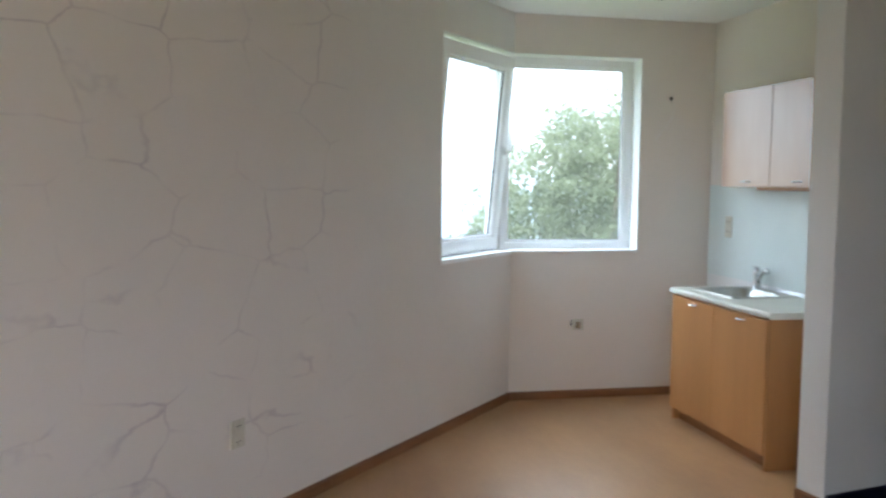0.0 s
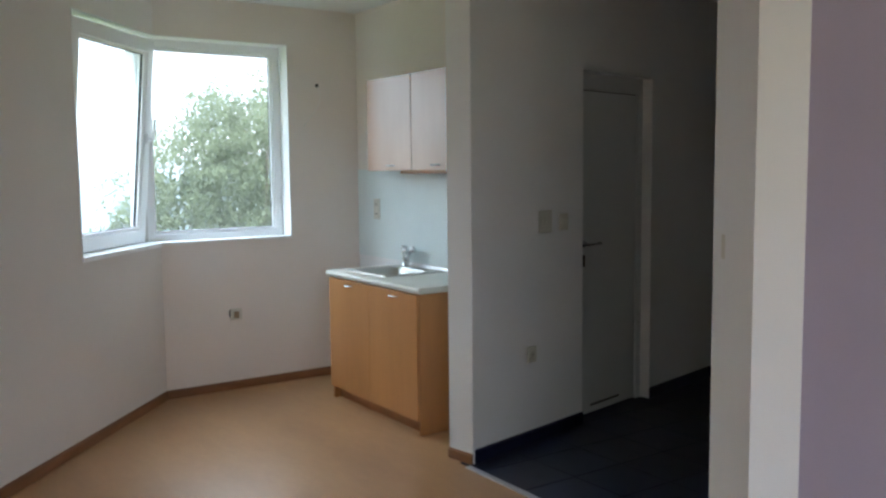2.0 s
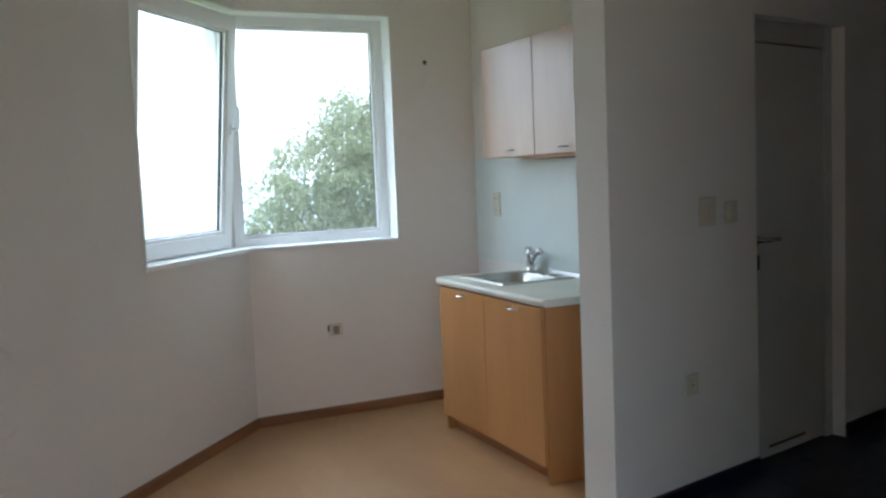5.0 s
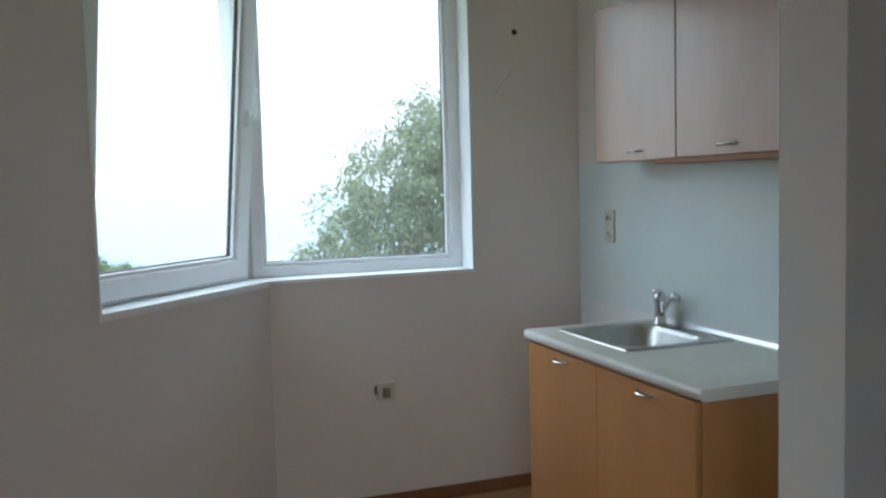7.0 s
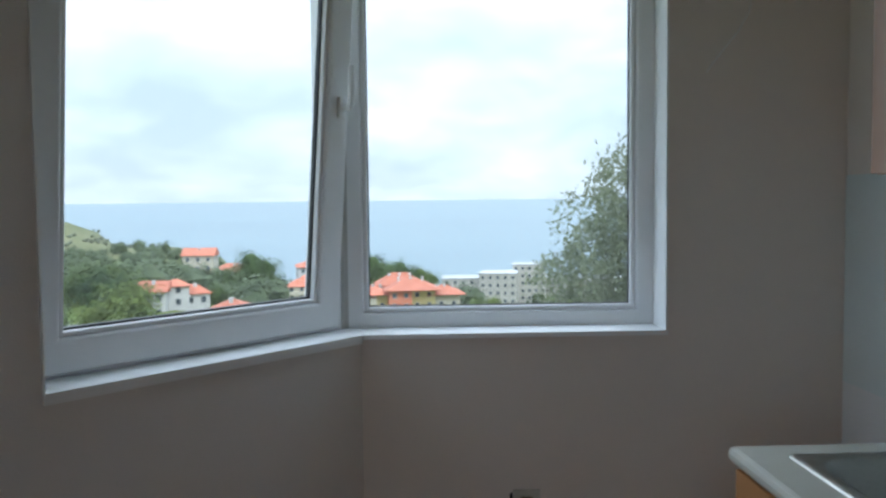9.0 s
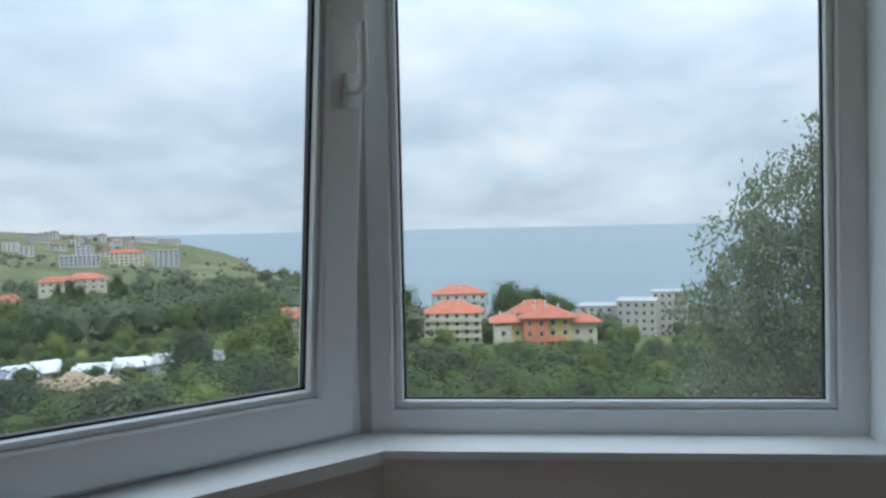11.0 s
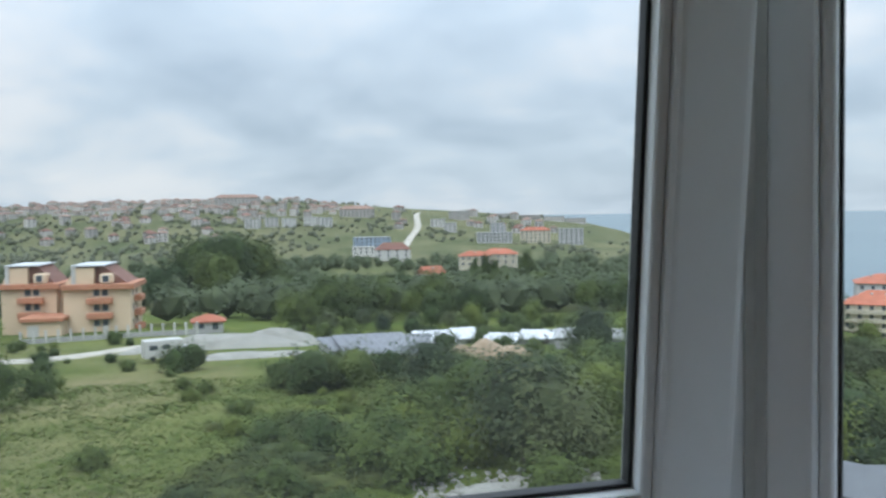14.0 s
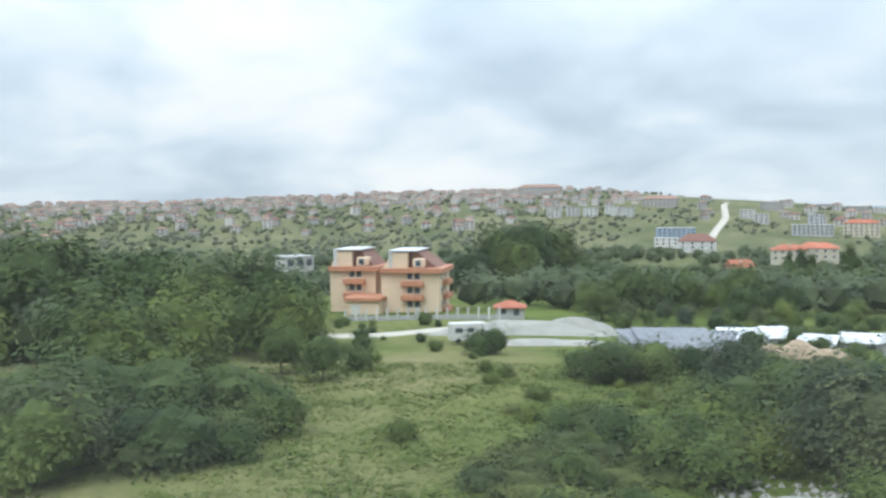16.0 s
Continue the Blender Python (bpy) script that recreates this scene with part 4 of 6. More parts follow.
# the tall tree close to the window: lobes of drooping leaf sprays with gaps between them
def spray_crown(seed, lobes, per_m2, per_spray, leaf, length):
    g = np.random.default_rng(seed)
    start, way = [], []
    for cx, cy, cz, ax, ay, az, inner in lobes:
        n = int(per_m2 * 4 * math.pi * ((ax * ay) ** 1.6 + 2 * (ax * az) ** 1.6) ** (1 / 1.6) / 3 ** (1 / 1.6))
        for k in range(n):
            d = Vector(g.normal(size=3)).normalized()
            gap = noise.noise(d * 3.1 + Vector((seed + cx, cy, cz)))
            if gap < -0.28 or d.z < -0.85:
                continue
            q = (g.uniform(inner, 0.9) if k % 3 else g.uniform(0.9, 1.04)) * (1 + 0.3 * gap)
            start.append((cx + d.x * ax * q, cy + d.y * ay * q, cz + d.z * az * q))
            w = d + Vector(g.normal(size=3)) * 0.5 + Vector((0, 0, -0.35))
            way.append(w.normalized())
    start, way = np.array(start), np.array([tuple(w) for w in way])
    m = len(start) * per_spray
    along = g.random(m)[:, None]
    p = np.repeat(start, per_spray, axis=0) + np.repeat(way, per_spray, axis=0) * (along - 0.35) * length
    p += g.normal(size=(m, 3)) * length * 0.16 + np.array((0, 0, -0.22 * length)) * along ** 2
    t = g.normal(size=(m, 3)) * 0.7 + np.array((0, 0, -0.9))
    t /= np.linalg.norm(t, axis=1)[:, None]
    u = np.cross(t, g.normal(size=(m, 3)))
    u /= np.linalg.norm(u, axis=1)[:, None] + 1e-9
    size = leaf * (0.6 + 0.8 * g.random(m))[:, None]
    vs = np.stack((p - t * size, p - u * size * 0.42, p + t * size, p + u * size * 0.42), axis=1).reshape(-1, 3)
    return vs, [tuple(f) for f in np.arange(4 * m).reshape(-1, 4)]


x, y = 9.3, 22.5
gz = ground(x, y)
eye_h = 1.5 - gz
TREE_LOBES = [(0.3, 0.1, eye_h - 3.2, 3.5, 3.3, 4.4, 0.35), (0.7, 0.1, eye_h + 0.3, 2.5, 2.4, 2.3, 0.4), (-1.9, -0.5, eye_h - 0.5, 1.7, 1.6, 1.35, 0.3), (-2.9, -0.7, eye_h - 1.9, 1.25, 1.2, 1.0, 0.4),
              (-2.0, -0.4, eye_h - 3.9, 2.2, 2.0, 1.9, 0.35), (2.6, 0.5, eye_h - 1.6, 2.3, 2.2, 2.6, 0.4), (-0.4, -0.4, eye_h + 1.0, 1.3, 1.3, 1.1, 0.3)]
vs, fs = spray_crown(11, TREE_LOBES, 6.5, 40, 0.062, 0.75)
near = plant("tall_tree", trunk_mesh(3, eye_h - 3.0, 0.20, 18, 2.6, eye_h + 1.2), mesh_of("crown", vs, fs, M_LEAF_NEAR), "tall loose-leaved pale green tree close to the house", "tree")
near.matrix_basis = pose(x, y, gz)

# bushes, small trees and large trees: a few kinds, each set out many times
kinds = {}


def kind(key, name, seed, label, category, h, rx, n_clumps, per, clump, leaf, mat, core, trunk_r, lift):
    rz = (h - lift) / 2
    vs, fs = leaf_cloud(seed, n_clumps, per, rx, rx * 0.92, rz, lift + rz, clump, leaf, core, low=-0.75)
    kinds[key] = plant(name, trunk_mesh(seed, lift + rz, trunk_r, 6, rx * 0.6, h * 0.9), mesh_of("crown", vs, fs, mat), label, category, key)
    return kinds[key]


kind("low bushes", "bush", 21, "low dark green leafy bush on the slope", "bush", 2.4, 1.7, 80, 18, 0.55, 0.13, M_LEAF_MID, 0.72, 0.05, -0.2)
kind("scrub", "scrub", 29, "low spreading bramble scrub on the slope", "scrub", 1.5, 2.7, 100, 15, 0.6, 0.135, M_LEAF_SCRUB, 0.62, 0.04, -0.2)
kind("dark bushes", "bush", 22, "dense dark green bush on the slope", "bush", 3.6, 2.3, 105, 17, 0.7, 0.155, M_LEAF_DARK, 0.74, 0.07, -0.2)
kind("tall shrubs", "shrub", 23, "tall grey-green shrub with loose crown", "shrub", 5.4, 2.6, 150, 23, 0.8, 0.135, M_LEAF_GREY, 0.62, 0.09, 0.2)
kind("young trees", "tree", 24, "young leafy tree with a rounded crown", "tree", 6.5, 2.9, 120, 25, 0.85, 0.18, M_LEAF_MID, 0.7, 0.12, 0.3)
kind("broad trees", "tree", 25, "broad dark green leafy tree", "tree", 10.5, 5.0, 150, 20, 1.35, 0.33, M_LEAF_DARK, 0.74, 0.22, 0.4)
kind("light trees", "tree", 26, "broad fresh green leafy tree", "tree", 9.5, 4.2, 130, 20, 1.2, 0.31, M_LEAF_MID, 0.72, 0.2, 0.3)
kind("poplars", "poplar", 27, "slim dark upright poplar", "tree", 15, 2.1, 150, 22, 1.0, 0.35, M_LEAF_DARK, 0.78, 0.2, 1.0)
kind("park trees", "tree", 31, "tall broad fresh green tree by the houses", "tree", 21, 7.6, 280, 24, 2.0, 0.42, M_LEAF_MID, 0.76, 0.35, 1.5)
kind("large trees", "tree", 28, "large dense dark tree of the wood", "tree", 21, 8.2, 260, 20, 2.4, 0.6, M_LEAF_DARK, 0.78, 0.35, 1.5)
used = set()


def clear(az, r, h):
    """Whether a plant of that height leaves the houses by the sea and the yard in view."""
    x, y = bearing(az, r)
    el = math.degrees(math.atan2(ground(x, y) + h - 1.5, r))
    if -4.5 < az < 9 and 48 < r < 270:
        return el < -7.6
    if -14 < az <= -4.5 and r < 340:
        return el < -7.2
    if 9 <= az < 17.5 and r < 175:
        return el < -8.0
    if 24 < az < 52 and 60 < r < 150:
        return el < -8.9
    return True


HEIGHTS = {"scrub": 1.5, "low bushes": 2.4, "dark bushes": 3.6, "tall shrubs": 5.4, "young trees": 6.5, "broad trees": 10.5, "light trees": 9.5}


def scatter(keys, n, az0, az1, r0, r1, s0, s1):
    done = 0
    for i in range(n * 6):
        key, az, r, s = rng.choice(keys), rng.uniform(az0, az1), rng.uniform(r0, r1), rng.uniform(s0, s1)
        if done < n and clear(az, r, HEIGHTS[key] * s):
            put(key, az, r, s)
            done += 1


def put(key, az, r, s=1.0, dz=0.0):
    turn = rng.uniform(0, 360)
    if key not in used:
        used.add(key)
        return stand(kinds[key], az, r, turn, s, dz)
    return stand_copy(kinds[key], az, r, turn, s, dz)


# the large ones that give the view its shape
put("tall shrubs", 72.5, 53, 1.3)
put("tall shrubs", 76.5, 49, 1.1)
put("dark bushes", 69.5, 48, 1.35)
put("dark bushes", 77.5, 47, 1.3)
put("low bushes", 67.0, 49, 1.3)
put("low bushes", 70.5, 38, 0.7)
put("scrub", 73.5, 37, 0.6)
put("tall shrubs", 27.6, 46, 1.22)
put("tall shrubs", 25.4, 44, 1.05)
put("dark bushes", 31.0, 58, 1.3)
put("dark bushes", 33.5, 56, 1.1)
put("tall shrubs", 33.6, 66, 1.05)
put("low bushes", 36.5, 62, 1.1)
put("broad trees", 66.3, 105, 1.4)
put("broad trees", 64.4, 112, 1.25)
put("broad trees", 67.6, 109, 1.2)
put("light trees", 61.9, 96, 0.85)
put("young trees", 60.2, 78, 0.85)
put("young trees", 62.9, 84, 0.8)
put("low bushes", 57.8, 84, 1.2)
put("low bushes", 50.0, 98, 1.3)
put("dark bushes", 49.0, 100, 0.9)
put("broad trees", 42.7, 158, 0.74)
put("broad trees", 41.9, 161, 0.70)
for az, r, s in ((49.8, 255, 0.92), (48.2, 262, 1.02), (46.6, 258, 1.06), (45.1, 266, 1.0), (47.4, 248, 0.8), (50.6, 250, 0.6), (43.9, 262, 0.62)):
    put("large trees", az, r, s)
for az, r, s in ((30.6, 330, 0.9), (29.9, 335, 1.1), (29.3, 332, 0.95), (27.2, 340, 1.2), (26.8, 345, 0.9), (58.6, 330, 1.0)):
    put("poplars", az, r, s)
# tree beside the red-roofed houses
for az, r, s in ((10.0, 235, 1.0), (2.1, 287, 0.98), (0.7, 293, 0.88), (-0.9, 300, 0.76)):
    put("park trees", az, r, s)
for az, r in ((6.6, 205), (-4.4, 215), (-5.6, 225), (-9.5, 240), (-11, 230), (12.6, 190)):
    put("young trees", az, r, 1.0)
# meadow edge
for az, r, s in ((41.6, 78, 1.15), (40.2, 80, 1.0), (38.6, 79, 1.1), (43.4, 82, 0.8), (36.4, 84, 0.9)):
    put("dark bushes", az, r, s)
for az, r, s in ((70, 56, 1.5), (74, 57, 1.6), (78, 56, 1.5), (66.5, 58, 1.3), (81, 54, 1.5)):
    put("dark bushes", az, r, s)
scatter(("scrub", "scrub", "low bushes"), 40, 33, 45, 42, 56, 0.35, 1.15)
scatter(("dark bushes", "low bushes"), 10, 33, 46, 44, 60, 0.4, 0.75)
scatter(("scrub", "scrub", "low bushes"), 36, 27, 36, 46, 74, 0.6, 1.1)
scatter(("scrub", "low bushes"), 12, 36, 48, 58, 76, 0.3, 0.7)
scatter(("scrub", "low bushes"), 16, 37.5, 47, 34, 44, 0.3, 0.9)
scatter(("scrub",), 14, 46, 50, 36, 48, 0.5, 0.9)
scatter(("scrub",), 30, 24, 42, 66, 118, 0.8, 1.5)
scatter(("scrub", "dark bushes"), 50, -6, 11, 60, 215, 0.9, 1.6)
scatter(("scrub", "dark bushes", "tall shrubs"), 40, 8.5, 19, 115, 172, 0.7, 1.3)
scatter(("dark bushes", "tall shrubs"), 30, -6, 9, 180, 224, 0.7, 1.2)
scatter(("dark bushes", "tall shrubs", "young trees"), 26, -12, -3, 140, 230, 0.7, 1.2)
put("dark bushes", 28.8, 110, 0.75)
put("dark bushes", 26.8, 106, 0.7)
put("low bushes", 25.4, 47, 0.9)
put("scrub", 24.2, 50, 0.9)
put("dark bushes", 32.7, 114, 0.75)
put("dark bushes", 30.2, 122, 0.8)
put("dark bushes", 28.4, 126, 0.9)
scatter(("scrub", "low bushes"), 24, 63, 84, 48, 66, 0.8, 1.4)
scatter(("dark bushes", "young trees", "low bushes"), 24, 62, 90, 58, 78, 0.5, 0.85)
scatter(("low bushes", "dark bushes"), 24, 40, 64, 100, 150, 0.3, 0.7)
scatter(("low bushes", "dark bushes"), 40, -12, 12, 105, 225, 0.5, 1.0)
for az in range(24, 44):
    put(rng.choice(("low bushes", "scrub", "dark bushes")), az + rng.uniform(-0.6, 0.6), rng.uniform(133, 146), rng.uniform(0.7, 1.0))
    put(rng.choice(("young trees", "tall shrubs", "dark bushes")), az + rng.uniform(-0.6, 0.6), rng.uniform(150, 166), rng.uniform(0.6, 0.95))
scatter(("low bushes",), 10, 48, 72, 50, 112, 0.3, 0.7)
scatter(("dark bushes", "low bushes"), 16, 66, 84, 48, 70, 0.7, 1.2)
scatter(("dark bushes", "low bushes"), 16, 24, 36, 50, 98, 0.6, 1.0)
# scrub below the right-hand window
scatter(("low bushes", "dark bushes", "tall shrubs", "dark bushes", "young trees"), 120, -26, 26, 38, 110, 0.8, 1.25)
scatter(("young trees", "light trees", "broad trees", "tall shrubs"), 60, -26, 20, 100, 230, 0.6, 0.95)
# left-hand wood and the belt behind the yard
scatter(("light trees", "broad trees", "young trees"), 26, 63.5, 97, 70, 110, 0.6, 1.0)
scatter(("light trees", "broad trees"), 40, 68, 97, 108, 160, 1.15, 1.6)
scatter(("light trees", "broad trees", "young trees", "broad trees"), 60, 16, 45, 168, 300, 0.65, 1.05)

# far woods, past counting
g_far = np.random.default_rng(5)
all_v, all_f, base = [], [], 0
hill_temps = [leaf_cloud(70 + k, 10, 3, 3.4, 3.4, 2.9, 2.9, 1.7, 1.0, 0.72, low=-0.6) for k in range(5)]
hill_v, hill_f, hill_base = [], [], 0
temps = [leaf_cloud(60 + k, 22, 8, 4.2, 4.2, 3.9, 4.2, 1.8, 0.62, 0.8, low=-0.6) for k in range(5)]
for i in range(6600):
    az = g_far.uniform(-30, 100)
    r = g_far.uniform(185, 640) if az < 61 else g_far.uniform(105, 640)
    if az < 12:
        r = g_far.uniform(150, 430)
    elif i % 5 < 3:
        r = g_far.uniform(640, 1280)
    x, y = bearing(az, r)
    if r > (640 if az < 50 else 840) and noise.noise(Vector((x * 0.012, y * 0.012, 9))) < (-0.45 if az > 41 else 0.15):
        continue
    if r < 640 and noise.noise(Vector((x * 0.014, y * 0.014, 2))) < -0.32:
        continue
    if abs(az - 34.6) < 0.9 and r > 560:
        continue
    if not clear(az, r, 8.0) or (50.5 < az < 61 and r < 260):
        continue
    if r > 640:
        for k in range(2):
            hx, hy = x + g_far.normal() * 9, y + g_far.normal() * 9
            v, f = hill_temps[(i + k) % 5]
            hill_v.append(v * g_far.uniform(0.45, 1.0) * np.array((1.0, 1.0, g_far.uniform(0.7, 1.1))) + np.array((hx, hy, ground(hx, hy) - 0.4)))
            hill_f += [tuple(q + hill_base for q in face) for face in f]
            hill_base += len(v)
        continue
    sc = g_far.uniform(0.7, 1.25)
    v, f = temps[i % 5]
    t = g_far.uniform(0, 6.28)
    rot = np.array(((math.cos(t), -math.sin(t), 0), (math.sin(t), math.cos(t), 0), (0, 0, 1)))
    all_v.append(v @ rot.T * sc + np.array((x, y, ground(x, y) - 0.5)))
    all_f += [tuple(k + base for k in q) for q in f]
    base += len(v)
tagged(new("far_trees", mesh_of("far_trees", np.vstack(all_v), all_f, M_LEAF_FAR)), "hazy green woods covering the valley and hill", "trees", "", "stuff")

tagged(new("far_trees", mesh_of("far_trees", np.vstack(hill_v), hill_f, M_LEAF_HILL)), "small haze-paled trees and scrub dotting the far hillside", "trees", "", "stuff")

# meadow grass in tufts
gv, gf = [], []
for i in range(44000):
    az, r = rng.uniform(21, 84), 16 + 74 * rng.random() ** 1.3
    x, y = bearing(az, r)
    if noise.noise(Vector((x * 0.09, y * 0.09, 5))) < -0.6:
        continue
    z = ground(x, y)
    h = rng.uniform(0.06, 0.2) * (0.7 + 0.6 * r / 90) * (1.0 + 0.8 * noise.noise(Vector((x * 0.2, y * 0.2, 8))))
    a = rng.uniform(0, 6.28)
    w = h * 0.6
    dx, dy = math.cos(a) * w, math.sin(a) * w
    la, ln = rng.uniform(0, 6.28), h * rng.uniform(2.0, 3.2)
    lx, ly = math.cos(la) * ln, math.sin(la) * ln
    k = len(gv)
    gv += [(x - dx, y - dy, z - 0.03), (x + dx, y + dy, z - 0.03), (x + lx, y + ly, z + h), (x - dy, y + dx, z - 0.03), (x + dy, y - dx, z - 0.03), (x - ly, y + lx, z + h * 0.8)]
    gf += [(k, k + 1, k + 2), (k + 3, k + 4, k + 5)]
tagged(new("grass", mesh_of("grass", gv, gf, M_GRASS)), "tall green meadow grass below the window", "grass", "", "stuff")


# ---- buildings and yards outside ----
M_ROOF_RED = material("orange_roof_tiles", (0.45, 0.145, 0.082), 0.2, 0.5, 5, 0.85, bump=0.4, random_value=0.25)
M_ROOF_BROWN = material("brown_red_roof_tiles", (0.20, 0.095, 0.07), 0.2, 0.5, 5, 0.85, bump=0.4)
M_CREAM = material("cream_render", (0.54, 0.49, 0.38), 0.08, 0.4, 6, 0.9, random_value=0.2)
M_WHITE_R = material("white_render", (0.54, 0.53, 0.50), 0.08, 0.4, 6, 0.9, random_value=0.25)
M_HOTEL = material("pale_beige_render", (0.42, 0.40, 0.35), 0.08, 0.4, 6, 0.9, random_value=0.15)
M_GREY_R = material("grey_concrete", (0.36, 0.36, 0.35), 0.12, 0.4, 6, 0.9)
M_PEACH = material("peach_render", (0.64, 0.49, 0.34), 0.06, 0.4, 6, 0.9)
M_SALMON = material("salmon_render", (0.56, 0.19, 0.11), 0.07, 0.4, 6, 0.9)
M_YELLOW = material("yellow_render", (0.52, 0.44, 0.20), 0.07, 0.4, 6, 0.9)
M_ORANGE = material("orange_balcony_paint", (0.44, 0.19, 0.105), 0.08, 0.6, 6, 0.8)
M_BLUEGREY = material("blue_grey_cladding", (0.25, 0.31, 0.38), 0.1, 0.4, 6, 0.7)
M_DARKWOOD = material("dark_brown_wood", (0.12, 0.055, 0.035), 0.2, 1, 8, 0.8)
M_PANE_FAR = material("dark_house_glass", (0.06, 0.075, 0.09), 0.2, 0.5, 6, 0.12, bump=0)
M_SHEET = material("white_sheet_metal", (0.56, 0.57, 0.58), 0.06, 0.6, 10, 0.45)
M_SHEET_GREY = material("weathered_grey_sheet", (0.165, 0.17, 0.185), 0.14, 0.5, 10, 0.6)
M_GRAVEL = material("pale_gravel", (0.285, 0.275, 0.24), 0.16, 0.6, 9, 0.95, bump=0.8)
M_SAND = material("brown_earth_heap", (0.34, 0.25, 0.165), 0.14, 0.5, 8, 0.95, bump=0.8)
M_ROAD = material("pale_dirt_road", (0.42, 0.385, 0.32), 0.12, 0.2, 4, 0.95)
# roof and wall colours of the hill town are muted for distance haze
M_ROOF_TOWN = material("muted_roof_tiles", (0.30, 0.19, 0.145), 0.2, 0.3, 4, 0.9, random_value=0.4)
M_TOWN = material("muted_render", (0.54, 0.51, 0.47), 0.1, 0.3, 4, 0.9, random_value=0.4)
M_ROOF_DULL = material("dull_grey_roof_felt", (0.125, 0.132, 0.14), 0.15, 0.7, 9, 0.95)
M_TYRE = material("black_rubber", (0.02, 0.02, 0.02), 0.2, 4, 20, 0.8)


def part_mesh(name, me, parent, m=Matrix(), label=""):
    ob = new(name, me)
    ob.parent = parent
    ob.matrix_basis = m
    return tagged(ob, label)


def as_mesh(name, bm, mat):
    bmesh.ops.recalc_face_normals(bm, faces=bm.faces)
    me = bpy.data.meshes.new(name)
    bm.to_mesh(me)
    bm.free()
    me.materials.append(mat)
    return me


WINDOW_FRAMES, WINDOW_PANES = {}, {}


def house_window(parent, x, y, z, w, h, turn=0.0):
    """A framed window set 4 cm proud of a wall; its pane is a sub-part."""
    key = (round(w, 1), round(h, 1))
    if key not in WINDOW_FRAMES:
        WINDOW_FRAMES[key] = as_mesh("window", loop_frame(bmesh.new(), -w / 2, w / 2, 0, h, 0.09, -0.06, 0.02), M_WHITE_R)
        WINDOW_PANES[key] = as_mesh("pane", cube(-w / 2 + 0.08, w / 2 - 0.08, -0.03, 0.01, 0.08, h - 0.08), M_PANE_FAR)
    win = part_mesh("window", WINDOW_FRAMES[key], parent, pose(x, y, z, 0, 0, turn))
    part_mesh("pane", WINDOW_PANES[key], win)
    return win


def roof_bm(w, d, h, kind, over=0.5, t=0.18):
    """A hip or gable roof whose eaves lie at z = 0."""
    bm = bmesh.new()
    a, b = w / 2 + over, d / 2 + over
    ridge = max(0.3, a - b) if kind == "hip" else a
    lo = [(-a, -b, -t), (a, -b, -t), (a, b, -t), (-a, b, -t)]
    ev = [(-a, -b, 0), (a, -b, 0), (a, b, 0), (-a, b, 0)]
    v = [bm.verts.new(p) for p in lo + ev + [(-ridge, 0, h), (ridge, 0, h)]]
    for f in ((3, 2, 1, 0), (0, 1, 5, 4), (1, 2, 6, 5), (2, 3, 7, 6), (3, 0, 4, 7), (4, 5, 9, 8), (6, 7, 8, 9), (5, 6, 9), (7, 4, 8)):
        bm.faces.new([v[i] for i in f])
    return bm


SMALL_PANE = as_mesh("window", cube(-0.7, 0.7, -0.06, 0.02, 0, 1.5), M_PANE_FAR)


def house(az, r, w, d, floors, wall, roof, kind, label, turn=0.0, cols=3, group="", fh=2.9, sink=0.6, rise=None, category="house", balconies=(), chimneys=1, dz=0.0, lite=False, balcony_mat=None):
    x, y = bearing(az, r)
    t = thing("house", pose(x, y, ground(x, y) - sink + dz, 0, 0, az + turn), label, category, group)
    h = floors * fh + sink
    part("wall", cube(-w / 2, w / 2, -d / 2, d / 2, -1.5, h), wall, t)
    rise = rise or 0.26 * min(w, d)
    if kind == "flat":
        part("roof", cube(-w / 2 - 0.2, w / 2 + 0.2, -d / 2 - 0.2, d / 2 + 0.2, h, h + 0.35), roof, t)
    else:
        ro = part("roof", roof_bm(w, d, rise, kind), roof, t)
        ro.matrix_basis = pose(0, 0, h + 0.1)
        for k in range(chimneys):
            part("chimney", cube(-0.3, 0.3, -0.3, 0.3, 0, 1.1), M_WHITE_R, ro).matrix_basis = pose((k + 0.5) / chimneys * w * 0.8 - w * 0.4, -d * 0.16, rise * 0.5)
    for f in range(floors):
        z = sink + f * fh + 0.95
        if lite:
            for c in range(cols):
                part_mesh("window", SMALL_PANE, t, pose((c + 0.5) / cols * w - w / 2, -d / 2, z))
            continue
        for c in range(cols):
            xx = (c + 0.5) / cols * w - w / 2
            house_window(t, xx, -d / 2, z, 1.2, 1.4)
        for c in range(max(1, int(d / 4.5))):
            yy = (c + 0.5) / max(1, int(d / 4.5)) * d - d / 2
            house_window(t, w / 2, yy, z, 1.2, 1.4, 90)
            house_window(t, -w / 2, yy, z, 1.2, 1.4, -90)
        for c in balconies:
            if f:
                xx = (c + 0.5) / cols * w - w / 2
                part("balcony", cube(xx - 1.5, xx + 1.5, -d / 2 - 1.1, -d / 2 - 0.01, z - 1.05, z + 0.05, 0.03), balcony_mat or wall, t)
    return t


